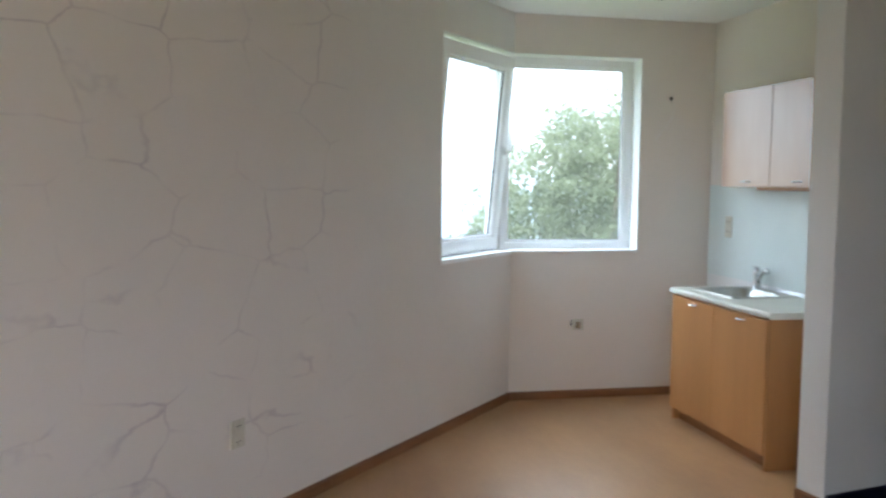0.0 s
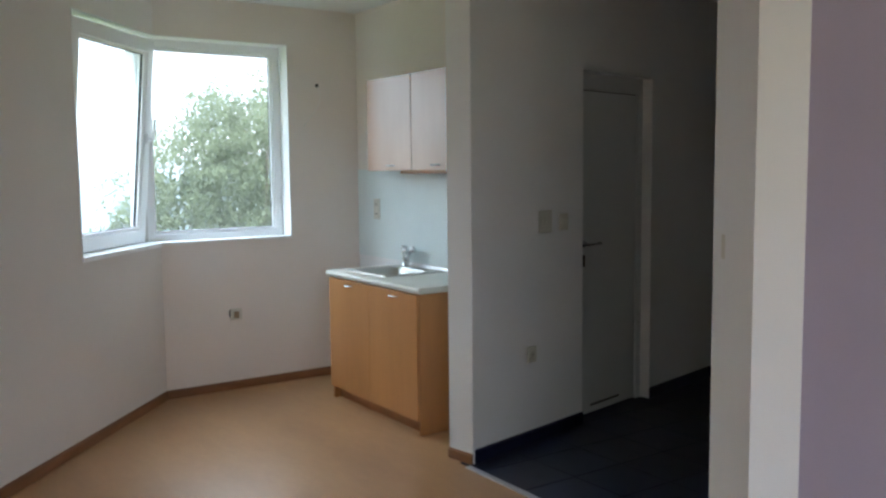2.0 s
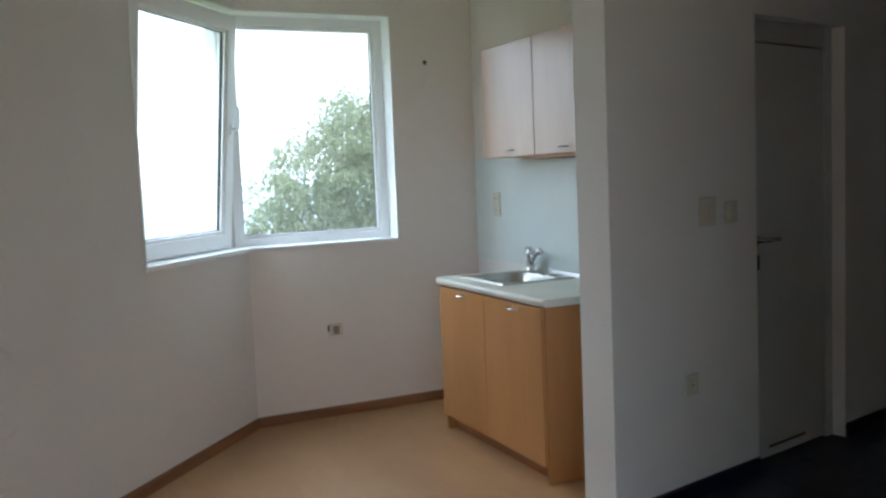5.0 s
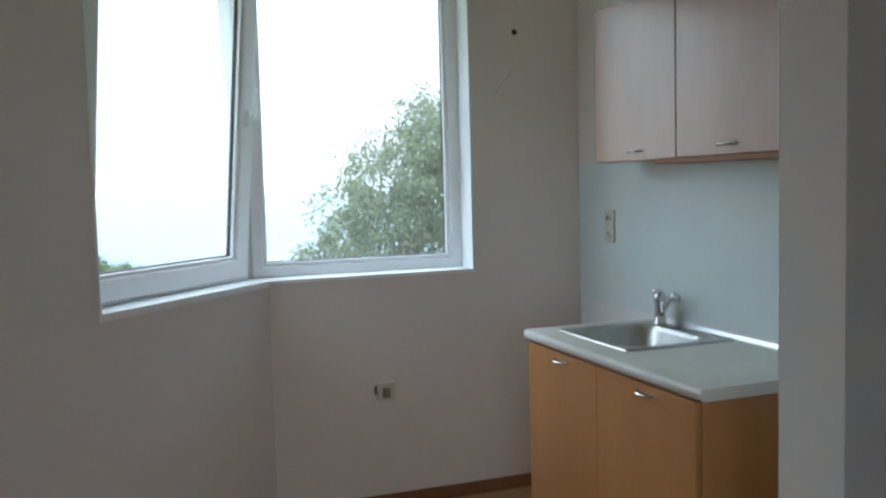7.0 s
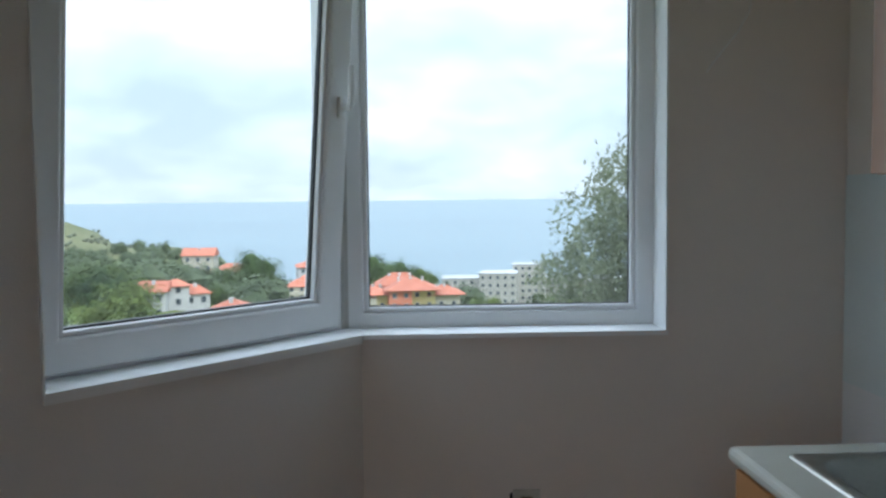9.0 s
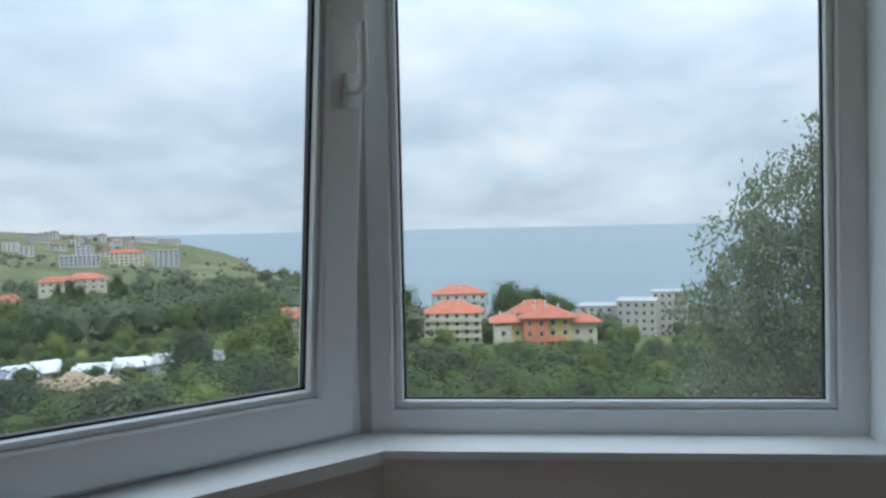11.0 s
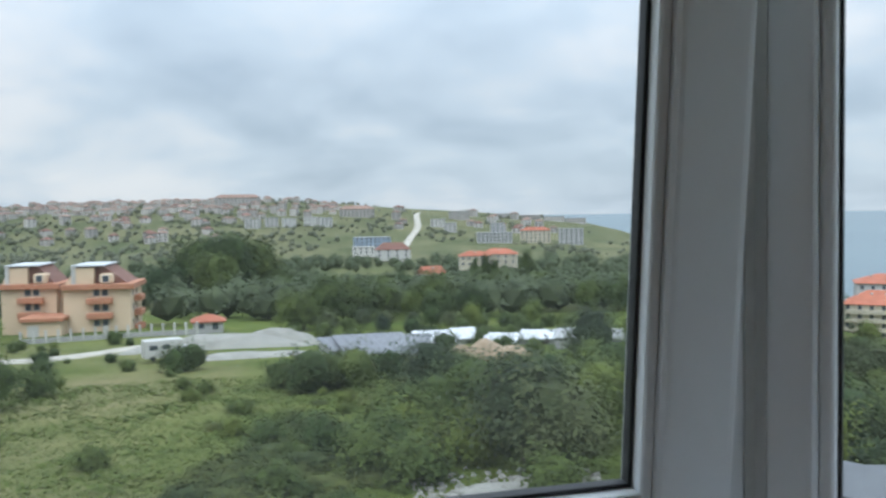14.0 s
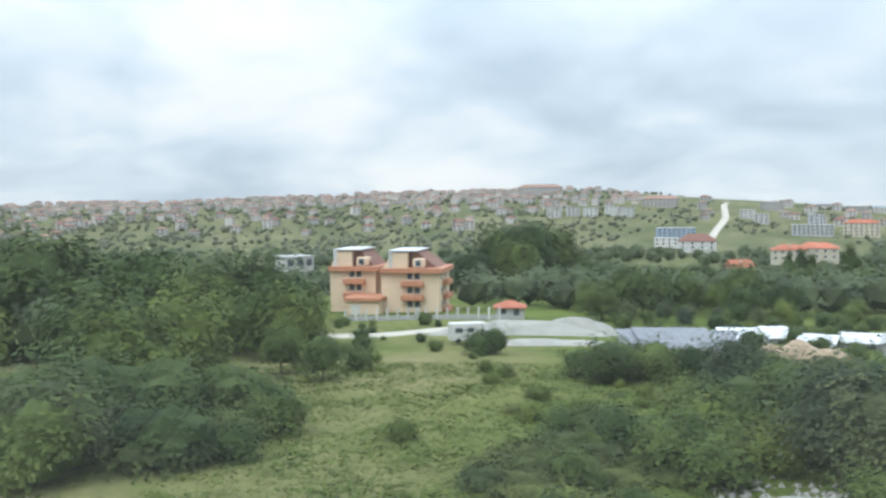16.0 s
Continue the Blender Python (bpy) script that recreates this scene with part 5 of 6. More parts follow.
def peach_block():
    """Two peach wings with orange curved balconies, steep brown attic roofs with pale metal tops, and a low annexe."""
    x, y = bearing(55.8, 178)
    t = thing("apartment_house", pose(x, y, ground(x, y) - 0.3, 0, 0, 55.8 - 14), "peach apartment house with orange balconies and steep attic roofs", "apartment house")
    for x0, x1, y0, y1, sx in ((-13.2, -3.4, 1.5, 13, -1), (-1.0, 10.8, -3.0, 9, 1)):
        part("wing", cube(x0, x1, y0, y1, -1.5, 8.9), M_PEACH, t)
        # band of the projecting eaves
        part("eaves_band", cube(x0 - 0.1, x1 + 0.9, y0 - 1.1, y1 + 0.4, 8.3, 9.3, 0.1), M_ORANGE, t, "orange painted eaves band")
        xm = x0 + 0.36 * (x1 - x0)
        bm = bmesh.new()
        prof = [(x0 - 0.3, 8.6), (xm - 2.4, 12.6), (xm + 2.6, 12.6), (x1 - 0.6, 9.3)]
        a = [bm.verts.new((p[0], y0 + 1.5, p[1])) for p in prof]
        b = [bm.verts.new((p[0], y1, p[1])) for p in prof]
        bm.faces.new(a[::-1])
        bm.faces.new(b)
        for i in range(4):
            bm.faces.new((a[i], a[(i + 1) % 4], b[(i + 1) % 4], b[i]))
        attic = part("attic_roof", bm, M_ROOF_BROWN, t, "steep brown tiled attic roof")
        bm = bmesh.new()
        edge = [(x0 + 0.05, 8.9), (xm - 2.0, 12.3), (xm + 1.2, 12.3), (xm + 1.2, 8.9)]
        fa, fb = [[bm.verts.new((q[0], yy, q[1])) for q in edge] for yy in (y0 + 0.02, y0 + 1.45)]
        bm.faces.new(fa)
        bm.faces.new(fb[::-1])
        for i in range(4):
            bm.faces.new((fa[(i + 1) % 4], fa[i], fb[i], fb[(i + 1) % 4]))
        part("gable_wall", bm, M_PEACH, t)
        part("metal_top", cube(xm - 2.7, xm + 3.2, y0 - 0.3, y1, 12.6, 12.85), M_SHEET, attic, "pale metal roof top")
        part("gable_post", cube(xm - 2.7, xm - 2.0, y0 - 0.2, y0 + 0.6, 8.9, 12.6), M_WHITE_R, attic)
        dorm = part("dormer", cube(xm + 2.2, xm + 4.6, y0 - 0.4, y0 + 3, 9.3, 11.2, 0.5), M_PEACH, t, "rounded dormer")
        house_window(dorm, xm + 3.4, y0 - 0.41, 9.6, 1.2, 1.3)
        for f in range(3):
            z = 0.2 + 2.8 * f
            xb = x0 + 0.56 * (x1 - x0)
            for q in (-0.75, 0.75):
                house_window(t, xb + q, y0, z + 1.2, 1.2, 1.4)
            if f:
                part("balcony", cube(xb - 2.4, xb + 2.2, y0 - 1.5, y0 - 0.01, z - 0.2, z + 0.95, 0.2), M_ORANGE, t, "orange rounded balcony")
            for yy in (y0 + 3.0, y0 + 6.5):
                house_window(t, x1, yy, z + 1.0, 1.2, 1.4, 90)
            part("side_balcony", cube(x1 + 0.01, x1 + 1.4, y0 + 3.8, y0 + 8.0, z - 0.2, z + 0.95, 0.2), M_ORANGE, t, "orange rounded balcony")
    part("link", cube(-3.4, -1.0, 4, 12, -1.5, 8.4), M_PEACH, t)
    annex = part("annexe", cube(-7.0, -0.5, -7.0, 1.45, -1.5, 3.0), M_PEACH, t, "low peach annexe")
    part("annexe_roof", cube(-7.5, 0.0, -7.6, 1.4, 3.0, 3.7, 0.1), M_ORANGE, annex)
    part("garage_door", cube(-6.3, -4.3, -7.06, -7.0, -0.2, 2.3), M_WHITE_R, annex, "white garage door")
    return t


peach_block()


def colour_block():
    """Long house in cream, yellow and salmon bays under orange hip roofs."""
    x, y = bearing(-0.2, 232)
    t = thing("apartment_house", pose(x, y, ground(x, y) - 0.5, 0, 0, 6), "yellow, salmon and cream apartment house with orange tiled roofs", "apartment house")
    for x0, x1, y0, mat, h in ((-14, -9.5, 0.6, M_CREAM, 6.6), (-9.5, -6.4, 1.6, M_YELLOW, 7.4), (-6.4, -0.2, -1.5, M_SALMON, 8.6), (-0.2, 6.4, 0.4, M_YELLOW, 8.6), (6.4, 13.5, 1.8, M_CREAM, 6.9)):
        bay = part("bay", cube(x0, x1, y0, 11, -2, h), mat, t, "rendered bay")
        n = max(1, int((x1 - x0) / 2.6))
        for f in range(int(h / 2.8)):
            for c in range(n):
                house_window(bay, x0 + (c + 0.5) / n * (x1 - x0), y0, 0.9 + f * 2.8, 1.2, 1.4)
    for cx, cy, w, d, z, rise in ((-10.3, 6, 8.6, 11, 7.4, 2.3), (0.0, 5, 13.6, 14.0, 8.7, 3.3), (9.6, 6.4, 9.2, 10.6, 7.0, 2.3), (-2.5, 9.5, 12, 8, 9.4, 3.2)):
        ro = part("roof", roof_bm(w, d, rise, "hip", 0.8), M_ROOF_RED, t, "orange tiled hip roof")
        ro.matrix_basis = pose(cx, cy, z)
        for k in range(3):
            part("chimney", cube(-0.3, 0.3, -0.3, 0.3, 0, 1.2), M_WHITE_R, ro).matrix_basis = pose((k - 1) * w * 0.24, -d * 0.12, rise * 0.6)
    part("porch_roof", roof_bm(5, 3, 1.0, "hip", 0.4), M_ROOF_RED, t).matrix_basis = pose(2.2, -0.8, 2.6)
    return t


colour_block()
house(6.0, 272, 18, 12, 4, M_CREAM, M_ROOF_RED, "hip", "cream apartment house with orange hip roof and rows of windows", -4, 6, category="apartment house", rise=3.6, fh=2.45, balconies=(0, 1, 2, 3, 4, 5), chimneys=4)
house(5.6, 318, 19, 13, 5, M_WHITE_R, M_ROOF_RED, "hip", "white apartment house with orange-red roof near the sea", 6, 6, category="apartment house", rise=2.8, balconies=(2, 4), chimneys=3, dz=2.0)
house(11.6, 142, 6.6, 6.5, 2, M_WHITE_R, M_ROOF_RED, "hip", "pale house with dark wooden balconies and orange roof", -10, 2, rise=1.6, fh=2.5, dz=-1.2, balconies=(0, 1), balcony_mat=M_DARKWOOD)
house(15.0, 185, 4.4, 4.6, 3, M_WHITE_R, M_ROOF_RED, "hip", "slim white tower house with orange hip roof", 8, 1, rise=1.3, fh=2.4, chimneys=0, dz=-2.2)
house(16.3, 183, 5.2, 6, 2, M_WHITE_R, M_ROOF_RED, "gable", "low white house with orange gable roof", -12, 2, rise=1.9, dz=-1.6)
house(13.9, 188, 5.2, 6, 2, M_WHITE_R, M_ROOF_RED, "hip", "white house with orange hip roof", 10, 2, rise=1.8, dz=-2.2)
house(11.4, 262, 12, 9, 3, M_WHITE_R, M_ROOF_RED, "hip", "white house with orange roof among trees", 12, 3)
house(13.4, 300, 10, 9, 3, M_CREAM, M_ROOF_RED, "gable", "cream house with orange roof among trees", -12, 3, dz=3)
# hotel blocks by the sea
for az, r, w, d, fl, dz in ((-3.6, 335, 16, 14, 4, 0), (-6.0, 330, 14, 16, 5, -1), (-8.0, 345, 13, 12, 6, 0), (-10.2, 350, 14, 14, 4, 0), (-12.5, 340, 18, 12, 4, 0)):
    house(az, r, w, d, fl, M_HOTEL, M_GREY_R, "flat", "pale beige flat-roofed hotel block near the sea", rng.uniform(-12, 12), 5, "hotel blocks", 2.9, category="hotel", dz=dz)
house(32.9 + 0.6, 372, 9, 8, 1, M_WHITE_R, M_ROOF_RED, "gable", "small white house with bright orange roof", 30, 2, rise=3.0, dz=5.5)
house(30.6, 476, 17, 10, 2, M_CREAM, M_ROOF_RED, "hip", "long low house with red roof in the trees", 5, 5, dz=7.5)
house(29.0, 482, 20, 11, 2, M_CREAM, M_ROOF_RED, "hip", "long low house with red roof in the trees", -3, 5, dz=8.5)
house(37.35, 735, 30, 14, 5, M_BLUEGREY, M_GREY_R, "flat", "blue-grey unfinished apartment block", 8, 8, category="apartment house", dz=-2, lite=True)
house(37.9, 690, 18, 10, 2, M_WHITE_R, M_WHITE_R, "flat", "low white block beside the road", 0, 4, dz=3, lite=True)
house(36.0, 640, 26, 12, 2, M_WHITE_R, M_ROOF_BROWN, "hip", "house with wide dark red roof beside the road", 0, 4, dz=4.5, rise=5, lite=True)
house(29.3, 800, 32, 13, 3, M_GREY_R, M_GREY_R, "flat", "grey concrete shell of an unfinished building", 5, 9, category="building", dz=1, lite=True)
house(29.1, 812, 12, 12, 6, M_GREY_R, M_GREY_R, "flat", "grey concrete stair tower of an unfinished building", 5, 3, category="building", lite=True)
house(26.6, 815, 28, 12, 4, M_CREAM, M_ROOF_RED, "hip", "cream apartment block with orange roof on the hillside", 0, 7, category="apartment house", lite=True)
house(24.3, 810, 22, 12, 5, M_GREY_R, M_GREY_R, "flat", "dark grey unfinished block on the hillside", 5, 5, category="building", lite=True)
house(38.3, 1010, 40, 14, 3, M_TOWN, M_ROOF_TOWN, "hip", "long pale block with muted roof on the hill", 0, 9, category="apartment house", rise=4, lite=True)
house(45.9, 1120, 56, 14, 3, M_TOWN, M_ROOF_TOWN, "hip", "very long pale block with muted roof on the hill crest", -2, 12, category="apartment house", rise=4, dz=3, lite=True)
house(31.6, 1030, 24, 12, 3, M_TOWN, M_GREY_R, "flat", "pale flat-roofed block on the hill", 0, 8, category="apartment house", lite=True)
for az, r in ((40.4, 900), (41.3, 905), (42.7, 890), (43.8, 895), (45.0, 885), (33.0, 930), (32.2, 880)):
    house(az, r, 13, 10, 3, M_WHITE_R, M_WHITE_R, "flat", "white cube-shaped villa on the slope", rng.uniform(-25, 25), 3, "hillside villas", lite=True)
for az in (28.4, 26.9, 25.4, 24.0):
    house(az, 1130, 26, 12, 2, M_TOWN, M_GREY_R, "flat", "pale terrace block along the hill crest", rng.uniform(-8, 8), 8, "crest blocks", category="apartment house", lite=True)
house(62.0, 215, 7, 8, 3, M_TOWN, M_GREY_R, "flat", "pale flat-roofed house behind the trees", 20, 3, dz=2.6, lite=True)
for az, r in ((67.0, 330), (69.6, 340), (73.0, 350)):
    house(az, r, 16, 10, 2, M_TOWN, M_TOWN, "flat", "low pale hall behind the wood", rng.uniform(-10, 10), 5, "white halls", category="hall", dz=2, lite=True)

# the town on the hill: two kinds of house, set out many times
town = []
for wall, roof, w, d, fl in ((M_TOWN, M_ROOF_TOWN, 8, 7, 2), (M_TOWN, M_ROOF_TOWN, 9, 7, 3), (M_TOWN, M_ROOF_BROWN, 9, 8, 2)):
    town.append(house(58, 900, w, d, fl, wall, roof, "hip", "small town house with a tiled hip roof", 0, 2, "town houses", chimneys=0, lite=True, fh=2.6))
first = set()
tr = random.Random(17)
placed = 0
while placed < 190:
    az = tr.uniform(39.5, 95)
    r = tr.uniform(760 if az > 46 else 940, 1100)
    if az < 46 and tr.random() < 0.4:
        continue
    x, y = bearing(az, r)
    m = pose(x, y, ground(x, y) - 0.6, 0, 0, az + tr.choice((0, 25, -25, 70, -60)))
    k = tr.randrange(3)
    if k in first:
        copy_thing(town[k], m)
    else:
        first.add(k)
        town[k].matrix_basis = m
    placed += 1
for i in range(22):
    az = tr.uniform(25, 36)
    r = tr.uniform(860, 1150)
    if abs(az - 34.4) < 0.9:
        continue
    x, y = bearing(az, r)
    copy_thing(town[i % 3], pose(x, y, ground(x, y) - 0.6, 0, 0, az + tr.uniform(-40, 40)))


# houses farther up, past counting
fv, ff, fm = [], [], []
for i in range(620):
    az = tr.uniform(39.5, 97)
    r = tr.uniform(1020, 1300)
    if az < 46 and tr.random() < 0.35:
        continue
    x, y = bearing(az, r)
    w, d, h, q = tr.uniform(3.2, 5.2), tr.uniform(2.8, 4.4), tr.uniform(3.5, 7.5), tr.uniform(1.2, 2.4)
    mm = pose(x, y, ground(x, y) - 0.8, 0, 0, az + tr.uniform(-40, 40))
    k = len(fv)
    pts = [(sx * w, sy * d, z) for z in (0, h) for sx, sy in ((-1, -1), (1, -1), (1, 1), (-1, 1))]
    pts += [(sx * (w + 0.4), sy * (d + 0.4), h) for sx, sy in ((-1, -1), (1, -1), (1, 1), (-1, 1))] + [(-w * 0.4, 0, h + q), (w * 0.4, 0, h + q)]
    fv += [tuple(mm @ Vector(p)) for p in pts]
    walls = [(0, 1, 5, 4), (1, 2, 6, 5), (2, 3, 7, 6), (3, 0, 4, 7)]
    roofs = [(8, 9, 13, 12), (10, 11, 12, 13), (9, 10, 13), (11, 8, 12), (11, 10, 9, 8)]
    ff += [tuple(k + j for j in f) for f in walls + roofs]
    fm += [0] * 4 + [1] * 5
M_FAR_WALL = material("far_house_render", (0.54, 0.51, 0.47), 0.1, 0.02, 0.3, 0.9, bump=0, island=0.4)
M_FAR_ROOF = material("far_house_tiles", (0.30, 0.20, 0.155), 0.2, 0.02, 0.3, 0.9, bump=0, island=0.45)
far_me = mesh_of("far_houses", fv, ff, M_FAR_WALL)
far_me.materials.append(M_FAR_ROOF)
for p, k in zip(far_me.polygons, fm):
    p.material_index = k
tagged(new("far_houses", far_me), "small pale houses with tiled roofs on the upper hillside", "houses", "", "stuff")


# ---- roads, yard, heaps ----
def ribbon(name, pts, w, mat, label, lift=0.25):
    vs, fs = [], []
    for i, (az, r) in enumerate(pts):
        x, y = bearing(az, r)
        x2, y2 = bearing(*pts[min(i + 1, len(pts) - 1)])
        x0, y0 = bearing(*pts[max(i - 1, 0)])
        d = Vector((x2 - x0, y2 - y0)).normalized()
        nx, ny = -d.y * w / 2, d.x * w / 2
        for k in (-1, -0.4, 0.4, 1):
            px, py = x + nx * k, y + ny * k
            vs.append((px, py, max(ground(px, py), ground(x, y)) + lift - (0.6 if abs(k) == 1 else 0)))
    for i in range(len(pts) - 1):
        for k in range(3):
            a = i * 4 + k
            fs.append((a, a + 1, a + 5, a + 4))
    return tagged(new(name, mesh_of(name, vs, fs, mat)), label, "", "", "structure")


ribbon("road_hill", [(35.4 - 1.4 * i / 24 + 0.25 * math.sin(i * 0.35), 640 + 470 * i / 24) for i in range(25)], 7, M_ROAD, "pale straight dirt road climbing the hill", 0.9)
ribbon("road_yard", [(66 - 24 * i / 20, 132 - 6 * math.sin(i * 0.3)) for i in range(21)], 9, M_ROAD, "pale dirt track past the yard", 0.15)


def heap(name, az, r, w, d, h, mat, label, turn=0.0, seed=0, flat=0.3):
    x, y = bearing(az, r)
    n, k = 28, 9
    vs, fs = [], []
    for j in range(k + 1):
        q = j / k
        for i in range(n):
            a = i * math.tau / n
            rr = (1 - q) * (1 + 0.16 * noise.noise(Vector((math.cos(a) * 1.4, math.sin(a) * 1.4, seed))))
            z = h * min(1, (1 - (1 - q) ** 1.6) * (1 + flat)) * (1 + 0.25 * noise.noise(Vector((math.cos(a) * rr * 3, math.sin(a) * rr * 3, seed + 4)))) - 0.4
            vs.append((math.cos(a) * w / 2 * rr, math.sin(a) * d / 2 * rr, z))
    for j in range(k):
        for i in range(n):
            fs.append((j * n + i, j * n + (i + 1) % n, (j + 1) * n + (i + 1) % n, (j + 1) * n + i))
    ob = new(name, mesh_of(name, vs, fs, mat))
    ob.matrix_basis = pose(x, y, ground(x, y), 0, 0, az + turn)
    return tagged(ob, label, "heap")


heap("gravel_heap", 47.2, 126, 27, 9, 2.0, M_GRAVEL, "long grey gravel heap in the yard", 0, 1)
heap("gravel_heap", 43.6, 129, 13, 8, 2.6, M_GRAVEL, "pale gravel heap at the end of the yard", 0, 2)
heap("sand_heap", 45.0, 112, 22, 7, 0.9, M_GRAVEL, "low spread of pale gravel on the yard", 0, 3)
heap("earth_heap", 31.4, 95, 9, 7, 2.6, M_SAND, "brown earth heap in the yard", 0, 4, 0)
heap("earth_heap", 29.6, 92, 13, 8, 3.3, M_SAND, "pale brown earth heap in the yard", 0, 5, 0)


def shed(az, r, w, d, h, roof, label, turn=0.0, slope=0.5, dz=0.0):
    x, y = bearing(az, r)
    t = thing("shed", pose(x, y, ground(x, y) + dz, 0, 0, az + turn), label, "shed")
    part("wall", cube(-w / 2, w / 2, -d / 2, d / 2, -4.0, h), M_GREY_R, t, "grey shed wall")
    bm = bmesh.new()
    n = max(4, int(w / 0.5))
    for j in range(2):
        for i in range(n + 1):
            y0 = (-d / 2 - 0.4) if j == 0 else d / 2 + 0.3
            bm.verts.new((-w / 2 - 0.3 + (w + 0.6) * i / n, y0, h + 0.12 + (slope if j else 0) + (0.07 if i % 2 else 0)))
    bm.verts.ensure_lookup_table()
    for i in range(n):
        bm.faces.new([bm.verts[k] for k in (i, i + 1, n + 2 + i, n + 1 + i)])
    ex = bmesh.ops.extrude_face_region(bm, geom=bm.faces[:])
    for v in ex["geom"]:
        if isinstance(v, bmesh.types.BMVert):
            v.co.z -= 0.06
    part("roof", bm, roof, t, "corrugated sheet roof")
    # flat dark slab paints the unlit inside of the shed
    part("opening", cube(-w * 0.2, w * 0.2, -d / 2 - 0.03, -d / 2 + 0.01, 0.1, h * 0.7), M_SOCKET_DARK, t, "dark slab for the shaded shed opening")
    return t


shed(33.4, 124, 5.0, 4.2, 0.8, M_SHEET, "white sheet-roofed shed in the yard", 12, 1.0, 0.0)
shed(29.0, 119, 4.2, 4.2, 0.8, M_SHEET, "white sheet-roofed shed in the yard", -8, 1.0, 0.0)
shed(26.6, 128, 8.5, 3.6, 0.8, M_SHEET, "long white sheet-roofed shed in the yard", 4, 0.8, 0.0)
shed(31.2, 128, 3.4, 4, 0.8, M_SHEET, "small white sheet-roofed shed", 20, 1.0, 0.0)
shed(23.2, 122, 9, 6, 1.6, M_GREY_R, "long grey concrete-roofed shed", -3, 0.5)
shed(37.2, 111, 9, 13, 0.9, M_SHEET_GREY, "wide low shed with weathered grey sheets", 10, 0.6)
shed(35.2, 109, 5, 11, 1.0, M_SHEET_GREY, "low shed with weathered grey sheets", -6, 0.6)
shed(39.0, 114, 6, 8, 0.8, M_SHEET_GREY, "low store under weathered grey sheets", 16, 0.6)
shed(8.2, 33, 3.2, 3.4, 3.9, M_ROOF_DULL, "grey sheet-roofed outbuilding below the window", -4, 0.05, 0.0)
shed(2.6, 34, 3.0, 3.4, 3.4, M_ROOF_DULL, "lower grey sheet-roofed outbuilding below the window", -2, 0.05, 0.0)
shed(-3.2, 35, 3.6, 3.4, 3.2, M_ROOF_DULL, "low grey sheet-roofed outbuilding below the window", 2, 0.05, 0.0)

# kiosk with orange roof, garden wall with posts, camper van
x, y = bearing(47.9, 162)
kiosk = thing("kiosk", pose(x, y, ground(x, y) - 0.2, 0, 0, 48), "small kiosk with an orange roof behind the yard", "kiosk")
part("wall", cube(-2.6, 2.6, -2, 2, -1, 2.4), M_GREY_R, kiosk)
part("roof", roof_bm(5.2, 4, 1.1, "hip", 0.5), M_ROOF_RED, kiosk).matrix_basis = pose(0, 0, 2.5)
house_window(kiosk, -1.2, -2, 0.9, 1.2, 1.4)
house_window(kiosk, 1.2, -2, 0.9, 1.2, 1.4)
for a0, n in ((51.0, 9), (56.0, 8)):
    x, y = bearing(a0, 158)
    gw = thing("garden_wall", pose(x, y, ground(x, y), 0, 0, a0), "pale concrete garden fence with posts", "fence")
    post_me = as_mesh("post", cube(-0.2, 0.2, -0.2, 0.2, -0.8, 2.2, 0.03), M_WHITE_R)
    board_me = as_mesh("panel", cube(-0.72, 0.72, -0.06, 0.06, -0.6, 0.9, 0.02), M_GREY_R)
    for i in range(n):
        part_mesh("post", post_me, gw, pose((i - n / 2) * 1.9, 0, 0))
        part_mesh("panel", board_me, gw, pose((i - n / 2) * 1.9 + 0.95, 0, 0))

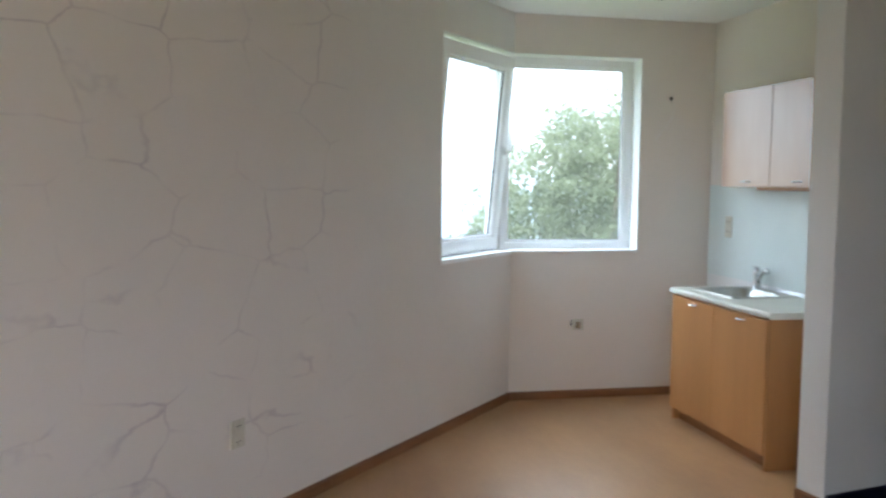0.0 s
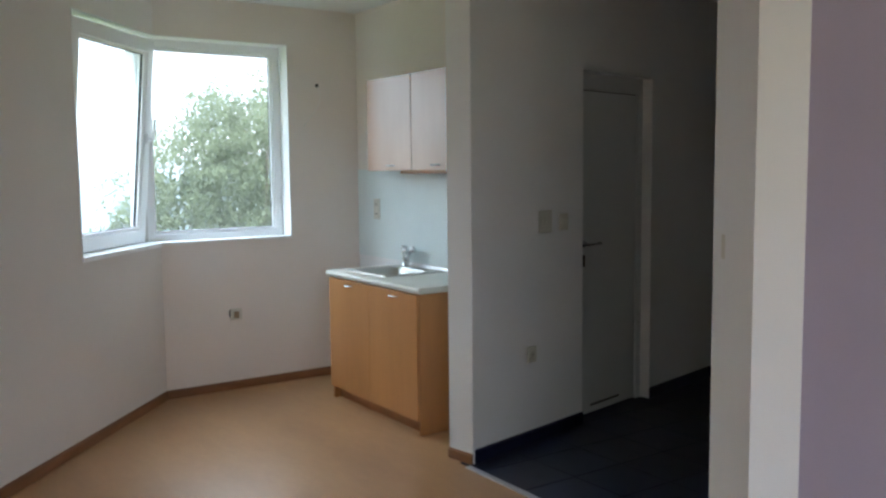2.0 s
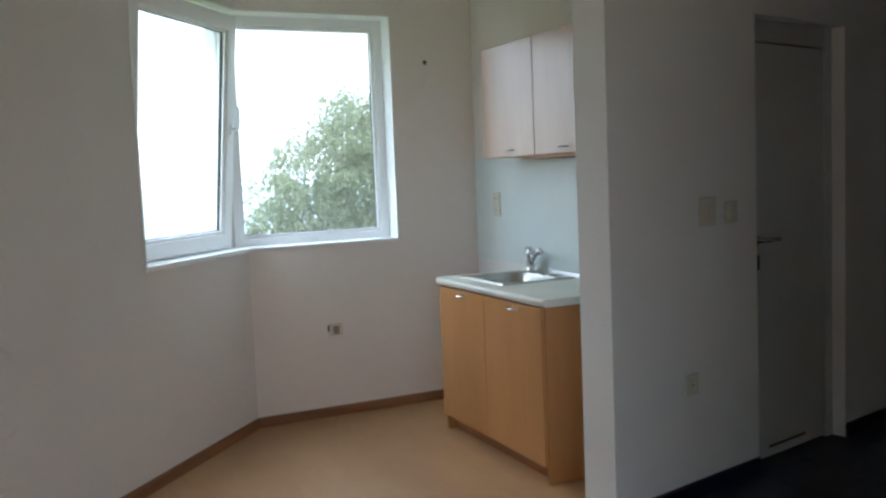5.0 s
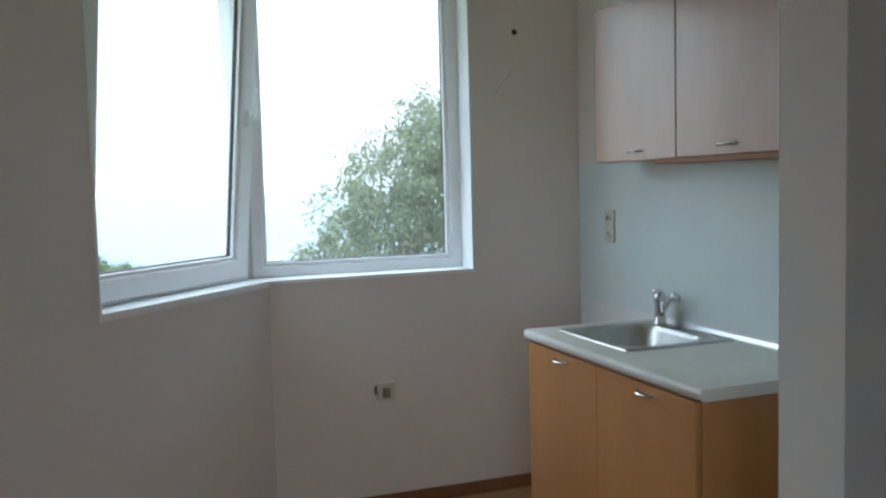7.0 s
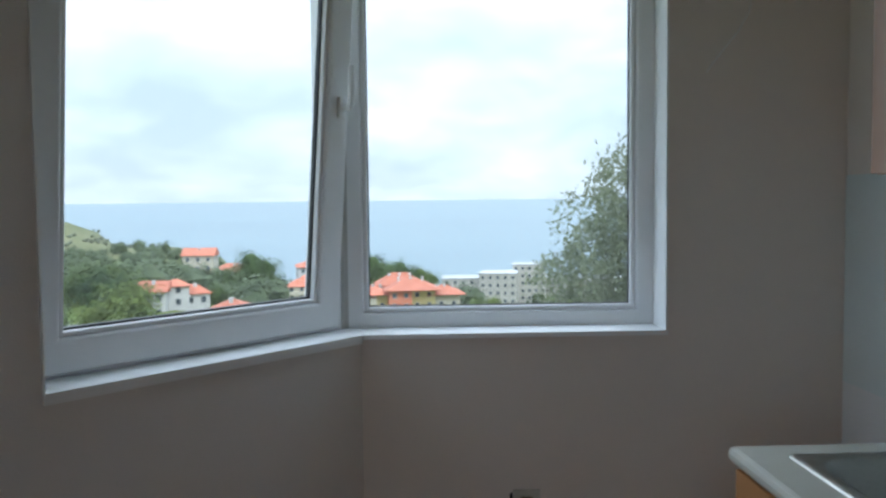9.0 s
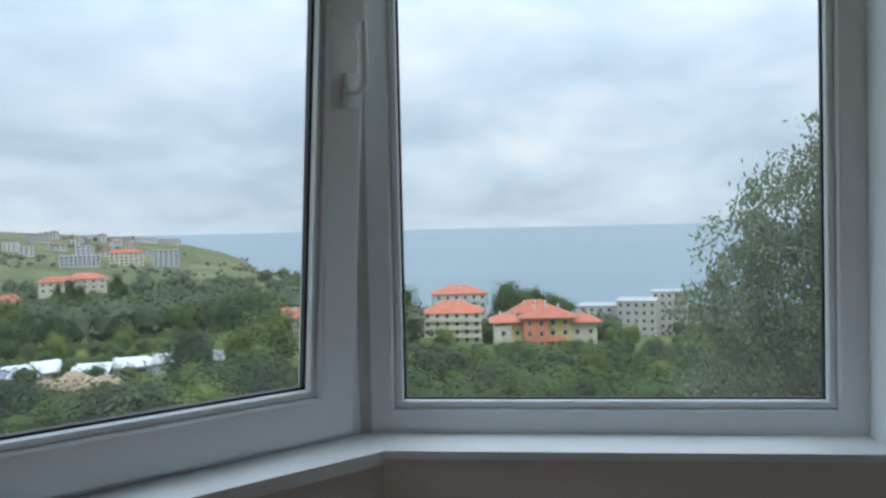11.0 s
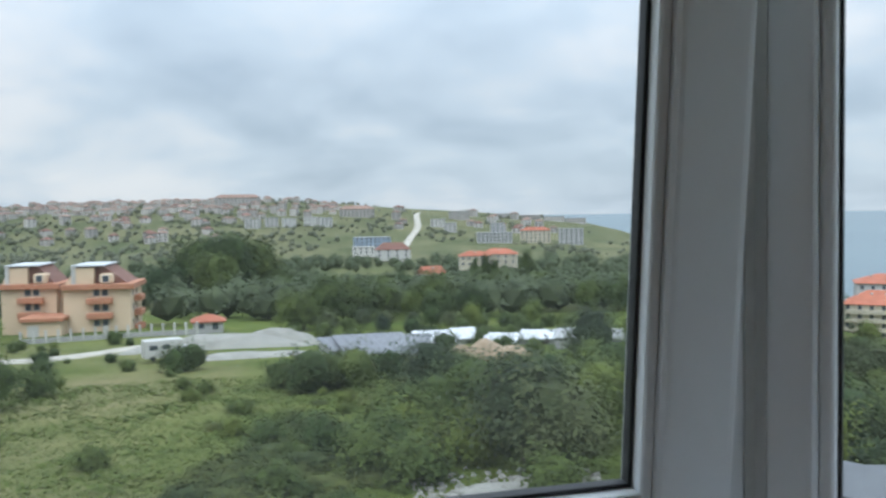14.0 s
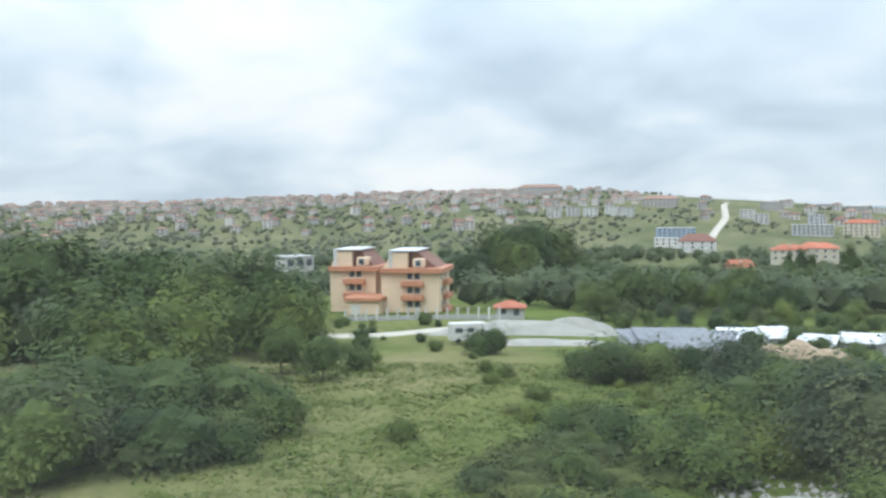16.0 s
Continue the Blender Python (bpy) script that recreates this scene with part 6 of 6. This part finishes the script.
x, y = bearing(50.6, 113)
van = thing("camper_van", pose(x, y, ground(x, y) + 0.25, 0, 0, 51 + 12), "white camper van parked on the dirt track", "van")
part("body", cube(-2.6, 1.2, -1.0, 1.0, 0.35, 2.6, 0.18), M_WHITE_R, van)
part("cab", cube(1.1, 2.7, -0.95, 0.95, 0.35, 1.7, 0.22), M_WHITE_R, van)
part("alcove", cube(0.9, 2.1, -0.98, 0.98, 1.72, 2.6, 0.2), M_WHITE_R, van)
for x0, x1 in ((-2.0, -1.0), (-0.4, 0.5)):
    part("window", cube(x0, x1, -1.02, -0.99, 1.4, 2.0, 0.01), M_PANE_FAR, van, "dark side window")
part("windscreen", cube(2.0, 2.5, -0.98, -0.94, 1.0, 1.6, 0.01), M_PANE_FAR, van, "dark cab window")
for xx in (-1.6, 1.9):
    for yy in (-0.9, 0.9):
        bm = bmesh.new()
        lathe(bm, [(0.15, -0.11), (0.33, -0.11), (0.35, -0.06), (0.35, 0.06), (0.33, 0.11), (0.15, 0.11)], 16, pose(xx, yy, 0.35, 90))
        part("wheel", bm, M_TYRE, van, "black tyre")

heap("gravel_patch", 28.4, 40.5, 8.5, 5.5, 0.52, M_GRAVEL, "flat patch of pale stony ground at the meadow corner", 0, 6)

# pale rubble at the meadow's corner
g = random.Random(3)
bm = bmesh.new()
for i in range(520):
    x, y = bearing(g.uniform(22.5, 35), g.uniform(37, 44) + g.gauss(0, 1.3))
    s = g.uniform(0.05, 0.22)
    mm = pose(x, y, ground(x, y) + s * 0.15, g.uniform(0, 60), g.uniform(0, 60), g.uniform(0, 360)) @ Matrix.Diagonal((s, s * g.uniform(0.6, 1), s * 0.5, 1))
    bmesh.ops.create_cube(bm, size=1.6, matrix=mm)
tagged(part("rubble", bm, M_GRAVEL), "scattered pale stones at the edge of the meadow", "rubble", "", "stuff")

# ---- hall floor tiles ----
tile_me = as_mesh("tile", cube(0.002, 0.328, 0.002, 0.328, -0.010, 0.0, 0.002), M_TILE)
for i in range(12):
    for j in range(8):
        x0, y0 = 2.915 + 0.33 * i, 1.46 + 0.33 * j
        if E0.y + (x0 + 0.33 - E0.x) * ED.y / ED.x > y0:
            part_mesh("tile", tile_me, hall_floor, pose(x0, y0, 0))
